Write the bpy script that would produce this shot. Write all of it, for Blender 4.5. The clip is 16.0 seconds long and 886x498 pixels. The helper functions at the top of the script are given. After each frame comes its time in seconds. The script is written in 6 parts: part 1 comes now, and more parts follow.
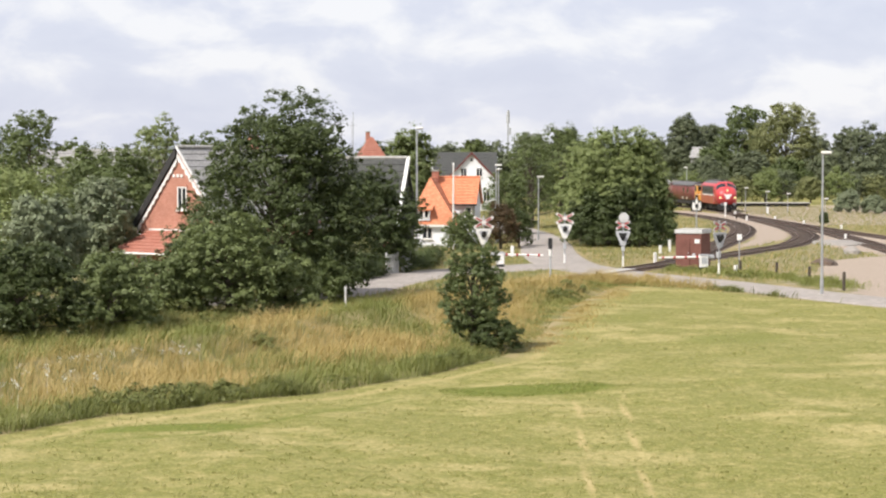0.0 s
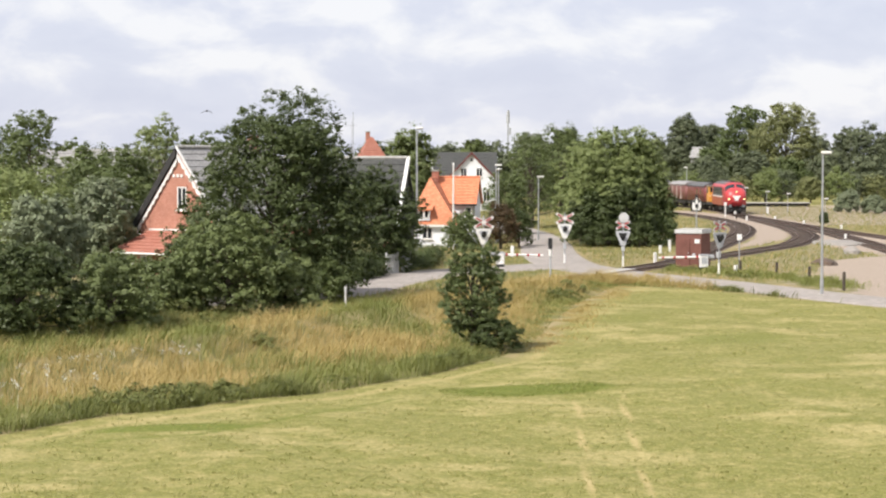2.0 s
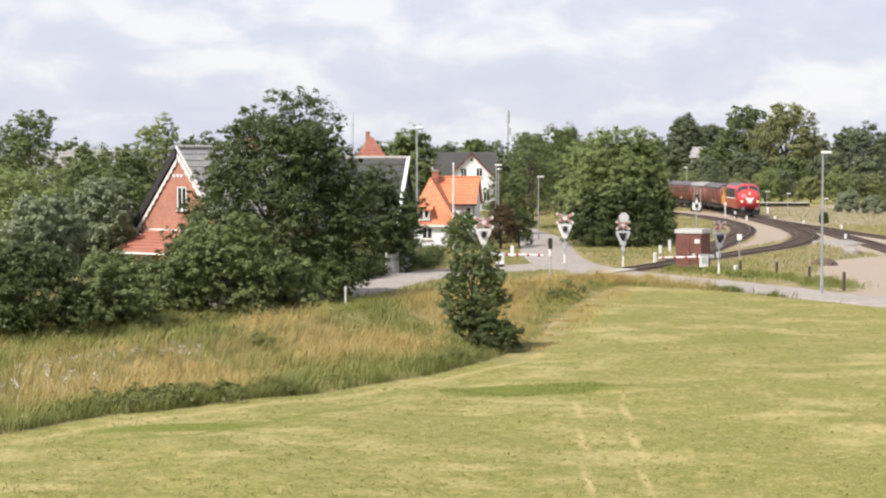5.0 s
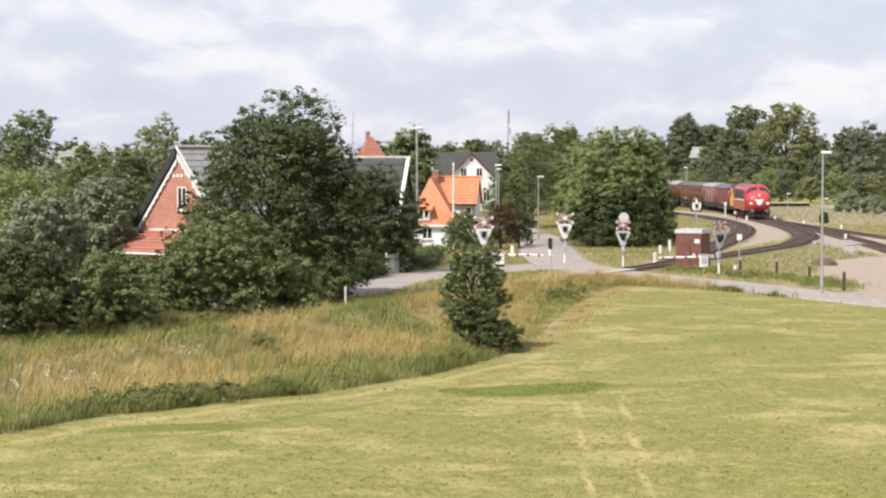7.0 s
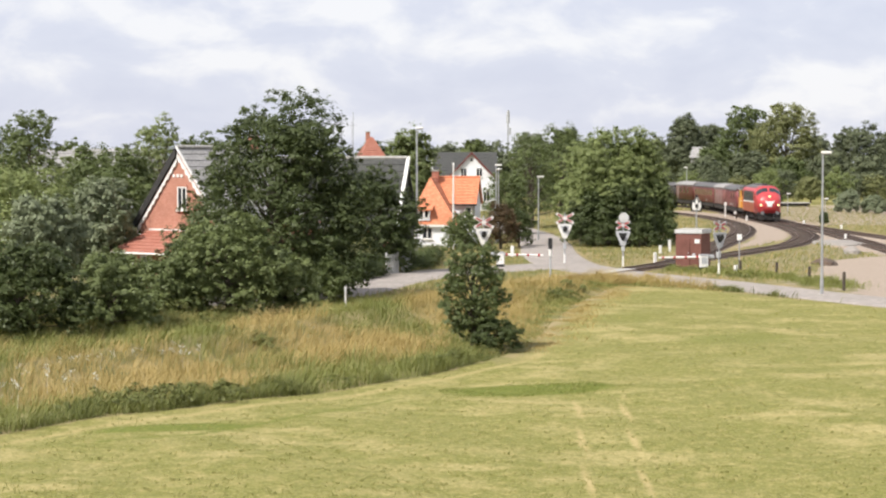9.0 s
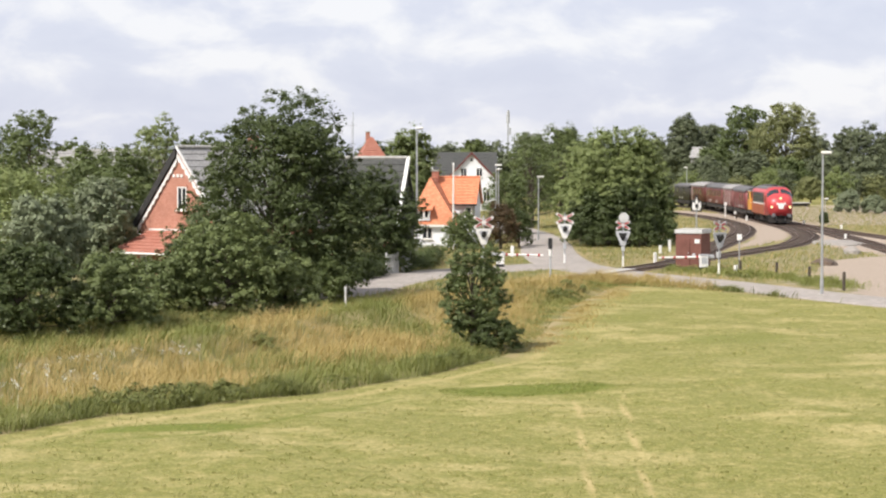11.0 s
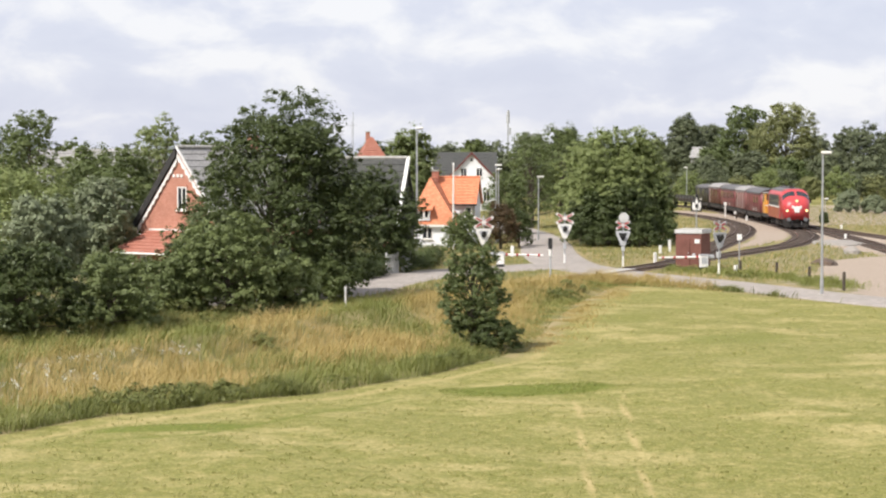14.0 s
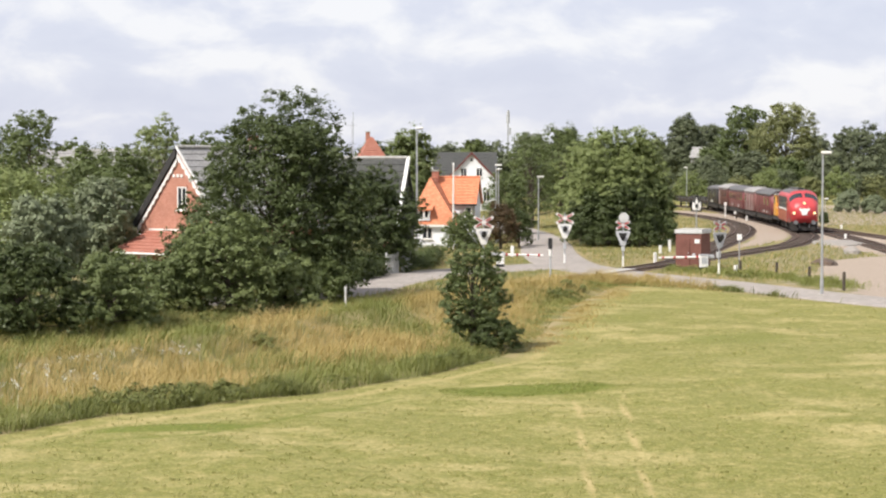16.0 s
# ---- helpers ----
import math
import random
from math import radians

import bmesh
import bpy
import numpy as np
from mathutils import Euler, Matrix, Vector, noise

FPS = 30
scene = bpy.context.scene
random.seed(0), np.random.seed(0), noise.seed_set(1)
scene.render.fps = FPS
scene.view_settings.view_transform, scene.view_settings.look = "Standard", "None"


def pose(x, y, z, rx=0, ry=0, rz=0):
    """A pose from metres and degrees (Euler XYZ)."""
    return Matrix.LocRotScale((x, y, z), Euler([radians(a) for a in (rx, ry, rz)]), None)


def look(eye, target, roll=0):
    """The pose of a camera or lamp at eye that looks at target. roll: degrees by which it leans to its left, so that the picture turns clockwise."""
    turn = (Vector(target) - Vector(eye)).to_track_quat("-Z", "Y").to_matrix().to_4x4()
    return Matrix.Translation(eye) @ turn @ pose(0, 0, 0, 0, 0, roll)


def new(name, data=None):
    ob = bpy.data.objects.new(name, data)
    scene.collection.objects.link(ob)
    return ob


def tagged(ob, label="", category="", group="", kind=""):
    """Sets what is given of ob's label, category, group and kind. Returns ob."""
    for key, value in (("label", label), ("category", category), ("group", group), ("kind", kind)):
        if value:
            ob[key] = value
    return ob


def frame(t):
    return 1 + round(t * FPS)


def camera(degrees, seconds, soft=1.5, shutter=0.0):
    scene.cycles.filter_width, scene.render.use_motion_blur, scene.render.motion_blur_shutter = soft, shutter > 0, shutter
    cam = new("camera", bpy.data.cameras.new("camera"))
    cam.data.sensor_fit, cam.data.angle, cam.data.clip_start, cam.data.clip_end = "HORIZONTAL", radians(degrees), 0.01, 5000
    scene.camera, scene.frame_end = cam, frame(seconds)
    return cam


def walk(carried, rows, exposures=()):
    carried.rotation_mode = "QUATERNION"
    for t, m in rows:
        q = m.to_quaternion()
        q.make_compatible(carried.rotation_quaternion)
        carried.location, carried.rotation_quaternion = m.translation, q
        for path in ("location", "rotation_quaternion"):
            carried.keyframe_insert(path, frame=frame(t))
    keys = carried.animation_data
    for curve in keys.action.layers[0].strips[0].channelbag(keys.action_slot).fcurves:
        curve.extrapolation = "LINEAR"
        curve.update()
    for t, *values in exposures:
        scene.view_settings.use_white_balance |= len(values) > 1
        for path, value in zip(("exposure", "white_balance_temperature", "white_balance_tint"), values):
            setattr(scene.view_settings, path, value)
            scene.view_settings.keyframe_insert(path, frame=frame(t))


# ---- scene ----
cam = camera(24.57, 16.0, soft=2.2)
EYE = (0.0, 0.0, 7.6)
VIEW = pose(*EYE, 90 - 2.529, 0, 0)
walk(cam, [(0.0, VIEW), (16.0, VIEW)], exposures=[(0.0, 0.55), (16.0, 0.55)])

# ---- sky, sun ----
SUN_EL, SUN_AZ = radians(50), math.atan2(-0.70, -0.60)
world = bpy.data.worlds.new("sky")
scene.world = world
world.use_nodes = True
wn, wl = world.node_tree.nodes, world.node_tree.links
wn.clear()
w_out = wn.new("ShaderNodeOutputWorld")
w_bg = wn.new("ShaderNodeBackground")
w_sky = wn.new("ShaderNodeTexSky")
w_sky.sky_type, w_sky.sun_disc, w_sky.sun_elevation, w_sky.sun_rotation = "NISHITA", False, SUN_EL, SUN_AZ
w_gain = wn.new("ShaderNodeMix")
w_gain.data_type, w_gain.blend_type = "RGBA", "MULTIPLY"
w_gain.inputs[0].default_value = 1.0
w_gain.inputs[7].default_value = (0.12, 0.12, 0.12, 1)
wl.new(w_sky.outputs[0], w_gain.inputs[6])
w_co = wn.new("ShaderNodeTexCoord")
w_map = wn.new("ShaderNodeMapping")
w_map.inputs["Scale"].default_value = (1.0, 1.0, 2.1)
w_map.inputs["Location"].default_value = (0.31, 0.0, 0.13)
wl.new(w_co.outputs["Generated"], w_map.inputs[0])
w_n = wn.new("ShaderNodeTexNoise")
w_n.inputs["Scale"].default_value, w_n.inputs["Detail"].default_value, w_n.inputs["Roughness"].default_value = 17.0, 6.0, 0.54
w_n.inputs["Distortion"].default_value = 0.25
wl.new(w_map.outputs[0], w_n.inputs["Vector"])
w_ramp = wn.new("ShaderNodeValToRGB")
w_ramp.color_ramp.elements[0].position, w_ramp.color_ramp.elements[0].color = 0.34, (0.76, 0.79, 0.945, 1)
w_ramp.color_ramp.elements[1].position, w_ramp.color_ramp.elements[1].color = 0.62, (1.045, 1.04, 1.085, 1)
e = w_ramp.color_ramp.elements.new(0.48)
e.color = (0.82, 0.845, 0.985, 1)
# cloud thins towards the horizon
w_sep = wn.new("ShaderNodeSeparateXYZ")
wl.new(w_co.outputs["Generated"], w_sep.inputs[0])
w_rise = wn.new("ShaderNodeMapRange")
for k, v in ((1, 0.0), (2, 0.10), (3, -0.05), (4, 0.05)):
    w_rise.inputs[k].default_value = v
wl.new(w_sep.outputs[2], w_rise.inputs[0])
w_add = wn.new("ShaderNodeMath")
w_add.operation = "ADD"
wl.new(w_n.outputs[0], w_add.inputs[0])
wl.new(w_rise.outputs[0], w_add.inputs[1])
wl.new(w_add.outputs[0], w_ramp.inputs[0])
w_mix = wn.new("ShaderNodeMix")
w_mix.data_type = "RGBA"
w_mix.inputs[0].default_value = 0.86
wl.new(w_gain.outputs[2], w_mix.inputs[6])
wl.new(w_ramp.outputs[0], w_mix.inputs[7])
wl.new(w_mix.outputs[2], w_bg.inputs[0])
w_bg.inputs[1].default_value = 0.65
wl.new(w_bg.outputs[0], w_out.inputs[0])

sun = new("sun", bpy.data.lights.new("sun", "SUN"))
sun.data.energy, sun.data.angle, sun.data.color = 4.4, radians(0.6), (1.0, 0.94, 0.88)
sun.matrix_world = look((0, 0, 0), (-math.sin(SUN_AZ) * math.cos(SUN_EL), -math.cos(SUN_AZ) * math.cos(SUN_EL), -math.sin(SUN_EL)))


# ---- materials ----
def ramp(nt, fac, stops):
    r = nt.nodes.new("ShaderNodeValToRGB")
    els = r.color_ramp.elements
    for i, (p, c) in enumerate(stops):
        el = els[i] if i < 2 else els.new(p)
        el.position, el.color = p, (*c, 1)
    nt.links.new(fac, r.inputs[0])
    return r.outputs[0]


def mat(name, stops, scale=4.0, rough=0.7, bump=0.0, metal=0.0, stretch=(1, 1, 1), island=0.0, obj=0.0, stain=None, coat=0.0, leaf=0.0, glow=0.0):
    """Noise-mottled surface: stops are colours from low to high; stain is (colour, scale, amount)."""
    m = bpy.data.materials.new(name)
    m.use_nodes = True
    nt = m.node_tree
    b = nt.nodes["Principled BSDF"]
    co = nt.nodes.new("ShaderNodeTexCoord")
    mp = nt.nodes.new("ShaderNodeMapping")
    mp.inputs["Scale"].default_value = stretch
    nt.links.new(co.outputs["Object"], mp.inputs[0])
    n = nt.nodes.new("ShaderNodeTexNoise")
    n.inputs["Scale"].default_value, n.inputs["Detail"].default_value = scale, 5
    nt.links.new(mp.outputs[0], n.inputs["Vector"])
    fac = n.outputs[0]
    geo = nt.nodes.new("ShaderNodeNewGeometry")
    info = nt.nodes.new("ShaderNodeObjectInfo")
    for amount, sock in ((island, geo.outputs["Random Per Island"]), (obj, info.outputs["Random"])):
        if amount:
            x = nt.nodes.new("ShaderNodeMix")
            x.inputs[0].default_value = amount
            nt.links.new(fac, x.inputs[2])
            nt.links.new(sock, x.inputs[3])
            fac = x.outputs[0]
    lo, hi = (0.3, 0.7) if not (island or obj) else (0.12, 0.88)
    k = len(stops)
    col = ramp(nt, fac, [(lo + (hi - lo) * i / max(1, k - 1), c) for i, c in enumerate(stops)])
    if stain:
        c, sc, amount = stain
        n2 = nt.nodes.new("ShaderNodeTexNoise")
        n2.inputs["Scale"].default_value, n2.inputs["Detail"].default_value = sc, 3
        nt.links.new(co.outputs["Object"], n2.inputs["Vector"])
        msk = ramp(nt, n2.outputs[0], [(0.45, (0, 0, 0)), (0.68, (amount,) * 3)])
        mx = nt.nodes.new("ShaderNodeMix")
        mx.data_type = "RGBA"
        nt.links.new(msk, mx.inputs[0])
        nt.links.new(col, mx.inputs[6])
        mx.inputs[7].default_value = (*c, 1)
        col = mx.outputs[2]
    nt.links.new(col, b.inputs["Base Color"])
    b.inputs["Roughness"].default_value, b.inputs["Metallic"].default_value = rough, metal
    b.inputs["Coat Weight"].default_value = coat
    if glow:
        nt.links.new(col, b.inputs["Emission Color"])
        b.inputs["Emission Strength"].default_value = glow
    if bump:
        bp = nt.nodes.new("ShaderNodeBump")
        bp.inputs["Strength"].default_value, bp.inputs["Distance"].default_value = bump, 0.03
        nt.links.new(n.outputs[0], bp.inputs["Height"])
        nt.links.new(bp.outputs[0], b.inputs["Normal"])
    if leaf:
        tr = nt.nodes.new("ShaderNodeBsdfTranslucent")
        nt.links.new(col, tr.inputs[0])
        ms = nt.nodes.new("ShaderNodeMixShader")
        ms.inputs[0].default_value = leaf
        out = nt.nodes["Material Output"]
        nt.links.new(b.outputs[0], ms.inputs[1])
        nt.links.new(tr.outputs[0], ms.inputs[2])
        nt.links.new(ms.outputs[0], out.inputs[0])
    return m


def foliage(name, dark, mid, light):
    m = mat(name, [dark, mid, light], scale=0.42, rough=0.55, island=0.26, obj=0.12, leaf=0.36)
    m.node_tree.nodes["Principled BSDF"].inputs["Specular IOR Level"].default_value = 0.35
    return m


LEAF_DARK = foliage("leaf_dark_green", (0.046, 0.063, 0.021), (0.074, 0.098, 0.031), (0.118, 0.146, 0.050))
LEAF_MID = foliage("leaf_mid_green", (0.078, 0.103, 0.035), (0.122, 0.155, 0.053), (0.182, 0.218, 0.082))
LEAF_SOFT = foliage("leaf_soft_green", (0.102, 0.130, 0.046), (0.154, 0.190, 0.067), (0.218, 0.255, 0.100))
LEAF_LIGHT = foliage("leaf_light_green", (0.142, 0.178, 0.062), (0.208, 0.250, 0.088), (0.275, 0.316, 0.126))
# greyer and paler than near leaves: distance haze put into the colour
LEAF_HAZED = foliage("leaf_hazed_green", (0.100, 0.120, 0.066), (0.145, 0.168, 0.092), (0.195, 0.215, 0.122))
LEAF_YELLOW = foliage("leaf_yellow_green", (0.165, 0.178, 0.072), (0.225, 0.238, 0.096), (0.29, 0.295, 0.128))
LEAF_SILVER = foliage("leaf_silver_green", (0.14, 0.165, 0.092), (0.22, 0.255, 0.150), (0.32, 0.355, 0.23))
LEAF_RED = foliage("leaf_copper", (0.055, 0.040, 0.020), (0.10, 0.065, 0.030), (0.15, 0.10, 0.045))
BARK = mat("bark", [(0.05, 0.04, 0.03), (0.13, 0.105, 0.08)], scale=6, rough=0.9, bump=0.5, stretch=(1, 1, 0.3))
GRASS_DRY = mat("dry_tall_grass", [(0.255, 0.208, 0.068), (0.40, 0.305, 0.108), (0.53, 0.405, 0.172)], scale=0.5, rough=0.7, island=0.3, leaf=0.25)
GRASS_GREEN = mat("green_tall_grass", [(0.102, 0.130, 0.028), (0.185, 0.205, 0.046), (0.29, 0.275, 0.078)], scale=0.6, rough=0.65, island=0.3, leaf=0.25)
WEED = mat("weed_leaf", [(0.080, 0.098, 0.020), (0.130, 0.146, 0.032), (0.185, 0.192, 0.048)], scale=0.6, rough=0.6, island=0.5, leaf=0.25)
LUSH = mat("lush_grass_blade", [(0.108, 0.132, 0.020), (0.158, 0.182, 0.030), (0.215, 0.228, 0.048)], scale=0.5, rough=0.65, island=0.4, leaf=0.25)
STUBBLE = mat("mown_grass_blade", [(0.22, 0.23, 0.070), (0.32, 0.315, 0.105), (0.44, 0.40, 0.17)], scale=0.22, rough=0.7, island=0.3, leaf=0.4)
BRICK = mat("red_brick", [(0.33, 0.145, 0.098), (0.41, 0.190, 0.132), (0.47, 0.24, 0.175)], scale=5, rough=0.85, bump=0.2, stretch=(1, 1, 3.2), stain=((0.25, 0.11, 0.075), 0.7, 0.4))
HUTBRICK = mat("maroon_brick", [(0.13, 0.052, 0.040), (0.20, 0.082, 0.062)], scale=7, rough=0.85, bump=0.2, stretch=(1, 1, 3), stain=((0.10, 0.035, 0.025), 1.2, 0.5))
WHITE = mat("white_paint", [(0.66, 0.65, 0.62), (0.80, 0.79, 0.76)], scale=1.5, rough=0.6)
RENDERED = mat("white_render", [(0.71, 0.73, 0.76), (0.80, 0.82, 0.85)], scale=1.1, rough=0.9, bump=0.1, stain=((0.58, 0.56, 0.52), 0.5, 0.35))
SLATE = mat("grey_slate", [(0.22, 0.215, 0.21), (0.37, 0.36, 0.35)], scale=5, rough=0.6, bump=0.3, stretch=(1, 1, 2.5), stain=((0.13, 0.135, 0.11), 0.8, 0.5))
DARKSLATE = mat("dark_slate", [(0.034, 0.035, 0.034), (0.066, 0.067, 0.064)], scale=4, rough=0.85, bump=0.25, stain=((0.06, 0.065, 0.05), 0.8, 0.4))
TILE = mat("orange_clay_tile", [(0.42, 0.135, 0.060), (0.53, 0.190, 0.090), (0.60, 0.24, 0.125)], scale=3.5, rough=0.75, bump=0.3, stretch=(1, 1, 2), stain=((0.36, 0.10, 0.04), 0.6, 0.35))
REDTILE = mat("red_clay_tile", [(0.27, 0.105, 0.070), (0.36, 0.15, 0.105)], scale=4, rough=0.8, bump=0.3, stain=((0.25, 0.07, 0.04), 0.8, 0.4))
DARKWOOD = mat("dark_trim_and_rake_shade", [(0.018, 0.018, 0.018), (0.04, 0.037, 0.034)], scale=3, rough=0.7)
WINEWOOD = mat("dark_red_board", [(0.10, 0.02, 0.018), (0.16, 0.035, 0.03)], scale=3, rough=0.6)
POSTWOOD = mat("weathered_post", [(0.05, 0.04, 0.03), (0.10, 0.08, 0.06)], scale=9, rough=0.9, bump=0.3, stretch=(1, 1, 0.2))
GLASS = mat("window_glass", [(0.015, 0.018, 0.022), (0.03, 0.035, 0.04)], scale=1, rough=0.06)
STEEL = mat("galvanised_steel", [(0.36, 0.37, 0.38), (0.50, 0.51, 0.52)], scale=3, rough=0.45, metal=0.6)
RAIL = mat("rail_steel", [(0.10, 0.055, 0.035), (0.17, 0.10, 0.065)], scale=3, rough=0.55, metal=0.5, stain=((0.25, 0.22, 0.20), 2.0, 0.5))
SLEEPER = mat("sleeper_wood", [(0.034, 0.024, 0.018), (0.066, 0.046, 0.034)], scale=6, rough=0.9, bump=0.3, island=0.4)
BALLAST = mat("ballast_stone", [(0.048, 0.031, 0.022), (0.092, 0.060, 0.042), (0.15, 0.102, 0.074)], scale=9, rough=0.95, bump=0.6, stain=((0.09, 0.07, 0.055), 0.5, 0.6))
BALLAST_SAND = mat("sandy_ballast", [(0.19, 0.15, 0.115), (0.29, 0.235, 0.185), (0.37, 0.31, 0.25)], scale=6, rough=0.95, bump=0.5, stain=((0.14, 0.11, 0.085), 0.5, 0.6))
ASPHALT = mat("old_asphalt", [(0.20, 0.178, 0.156), (0.275, 0.246, 0.218), (0.335, 0.302, 0.27)], scale=3, rough=0.9, bump=0.15, stain=((0.20, 0.178, 0.158), 0.35, 0.6))
CONCRETE = mat("concrete", [(0.28, 0.27, 0.25), (0.42, 0.41, 0.38)], scale=4, rough=0.9, bump=0.2, stain=((0.25, 0.24, 0.21), 0.8, 0.4))
GRAVEL = mat("pale_gravel", [(0.36, 0.31, 0.26), (0.46, 0.40, 0.34), (0.52, 0.46, 0.40)], scale=3, rough=0.95, bump=0.4, stain=((0.36, 0.33, 0.22), 0.25, 0.5))
HEAP = mat("gravel_heap", [(0.19, 0.175, 0.155), (0.30, 0.275, 0.245)], scale=8, rough=0.95, bump=0.5)
LOCO_RED = mat("loco_red_paint", [(0.41, 0.036, 0.041), (0.48, 0.052, 0.055)], scale=1.2, rough=0.42, coat=0.12, stain=((0.40, 0.02, 0.02), 0.9, 0.3))
LOCO_ORANGE = mat("loco_lower_side_paint", [(0.27, 0.060, 0.030), (0.35, 0.090, 0.042)], scale=1.0, rough=0.4, stain=((0.28, 0.06, 0.03), 0.8, 0.4))
LOCO_BLACK = mat("loco_black_panel", [(0.022, 0.022, 0.024), (0.045, 0.045, 0.048)], scale=2, rough=0.45)
LOCO_ROOF = mat("loco_grey_roof", [(0.065, 0.063, 0.063), (0.125, 0.12, 0.116)], scale=1.4, rough=0.6, stain=((0.06, 0.05, 0.05), 0.9, 0.5))
YELLOW = mat("yellow_orange_paint", [(0.52, 0.24, 0.045), (0.62, 0.31, 0.065)], scale=1.5, rough=0.4, stain=((0.5, 0.2, 0.04), 1.2, 0.3))
COACH_RED = mat("coach_red_paint", [(0.195, 0.054, 0.060), (0.26, 0.080, 0.086)], scale=1.0, rough=0.45, stain=((0.11, 0.028, 0.025), 0.7, 0.5))
COACH_FADED = mat("coach_faded_red_paint", [(0.20, 0.085, 0.080), (0.28, 0.125, 0.115)], scale=1.2, rough=0.6, stain=((0.17, 0.06, 0.055), 0.7, 0.5))
COACH_MAROON = mat("coach_maroon_paint", [(0.10, 0.028, 0.026), (0.15, 0.045, 0.04)], scale=1.0, rough=0.5, stain=((0.08, 0.03, 0.028), 0.7, 0.5))
COACH_DARK = mat("coach_dark_paint", [(0.028, 0.026, 0.026), (0.055, 0.05, 0.05)], scale=1.0, rough=0.5)
COACH_PALE = mat("coach_pale_door", [(0.33, 0.27, 0.26), (0.45, 0.39, 0.37)], scale=2, rough=0.6, stain=((0.25, 0.18, 0.17), 1.5, 0.5))
ROOF_PALE = mat("coach_pale_roof", [(0.21, 0.20, 0.19), (0.33, 0.315, 0.30)], scale=1.2, rough=0.7, stain=((0.2, 0.19, 0.18), 0.8, 0.5))
UNDER = mat("underframe_grime_and_deck_shade", [(0.014, 0.013, 0.012), (0.035, 0.030, 0.026)], scale=3, rough=0.8)
BUFFER = mat("worn_buffer_steel", [(0.16, 0.16, 0.165), (0.28, 0.28, 0.285)], scale=4, rough=0.45, metal=0.6)
LAMP_ON = mat("lit_lamp", [(1.0, 0.62, 0.25), (1.0, 0.70, 0.34)], scale=1, rough=0.3, glow=1.4)
SIGN_RED = mat("sign_red", [(0.30, 0.028, 0.026), (0.38, 0.045, 0.04)], scale=4, rough=0.5)
SIGN_GREY = mat("sign_grey_back", [(0.33, 0.34, 0.35), (0.45, 0.46, 0.47)], scale=4, rough=0.5)
PALEROOF = mat("weathered_pale_fascia", [(0.42, 0.42, 0.41), (0.58, 0.58, 0.57)], scale=3, rough=0.8, stain=((0.33, 0.33, 0.31), 1.5, 0.5))
BLACK = mat("black_paint", [(0.012, 0.012, 0.013), (0.03, 0.03, 0.03)], scale=4, rough=0.5)
FLOWER = mat("white_umbel", [(0.55, 0.55, 0.48), (0.72, 0.72, 0.66)], scale=3, rough=0.8, island=0.4)
BIRD = mat("dark_plumage", [(0.015, 0.015, 0.018), (0.04, 0.038, 0.038)], scale=8, rough=0.7)


# ---- building blocks ----
def mesh_of(name, verts, faces, material, smooth=False):
    me = bpy.data.meshes.new(name)
    me.from_pydata([tuple(v) for v in verts], [], faces)
    me.materials.append(material)
    if smooth:
        me.polygons.foreach_set("use_smooth", [True] * len(me.polygons))
    me.update()
    return me


def array_mesh(name, verts, faces, material):
    """verts (n,3) and faces (m,k) as arrays, quick for very many small pieces."""
    me = bpy.data.meshes.new(name)
    m, k = faces.shape
    me.vertices.add(len(verts))
    me.vertices.foreach_set("co", np.ascontiguousarray(verts, dtype=np.float32).ravel())
    me.loops.add(m * k)
    me.loops.foreach_set("vertex_index", faces.astype(np.int32).ravel())
    me.polygons.add(m)
    me.polygons.foreach_set("loop_start", np.arange(0, m * k, k, dtype=np.int32))
    me.materials.append(material)
    me.update(calc_edges=True)
    return me


def part(name, bm, material, parent, label="", smooth=False):
    """One mesh object under a thing, from a bmesh or a mesh."""
    if isinstance(bm, bmesh.types.BMesh):
        me = bpy.data.meshes.new(name)
        bm.normal_update()
        bm.to_mesh(me)
        bm.free()
        me.materials.append(material)
        if smooth:
            me.polygons.foreach_set("use_smooth", [True] * len(me.polygons))
    else:
        me = bm
    ob = new(name, me)
    if parent is not None:
        ob.parent = parent
    if label:
        tagged(ob, label)
    return ob


def thing(name, m, label, category, group=""):
    ob = new(name)
    ob.empty_display_size = 0.3
    ob.matrix_world = m
    return tagged(ob, label, category, group)


def box(x0, x1, y0, y1, z0, z1, bevel=0.0, bm=None):
    bm = bm or bmesh.new()
    r = bmesh.ops.create_cube(bm, size=1)
    vs = r["verts"]
    for v in vs:
        v.co = Vector((x0 + (v.co.x + 0.5) * (x1 - x0), y0 + (v.co.y + 0.5) * (y1 - y0), z0 + (v.co.z + 0.5) * (z1 - z0)))
    if bevel:
        es = list({e for v in vs for e in v.link_edges})
        bmesh.ops.bevel(bm, geom=es, offset=bevel, segments=2, affect="EDGES", profile=0.5)
    return bm


def tube(p, q, r0, r1=None, seg=10, bm=None):
    """A capped cone or cylinder from p to q."""
    bm = bm or bmesh.new()
    p, q = Vector(p), Vector(q)
    d = q - p
    m = Matrix.Translation((p + q) / 2) @ d.to_track_quat("Z", "Y").to_matrix().to_4x4()
    bmesh.ops.create_cone(bm, cap_ends=True, segments=seg, radius1=r0, radius2=r0 if r1 is None else r1, depth=d.length, matrix=m)
    return bm


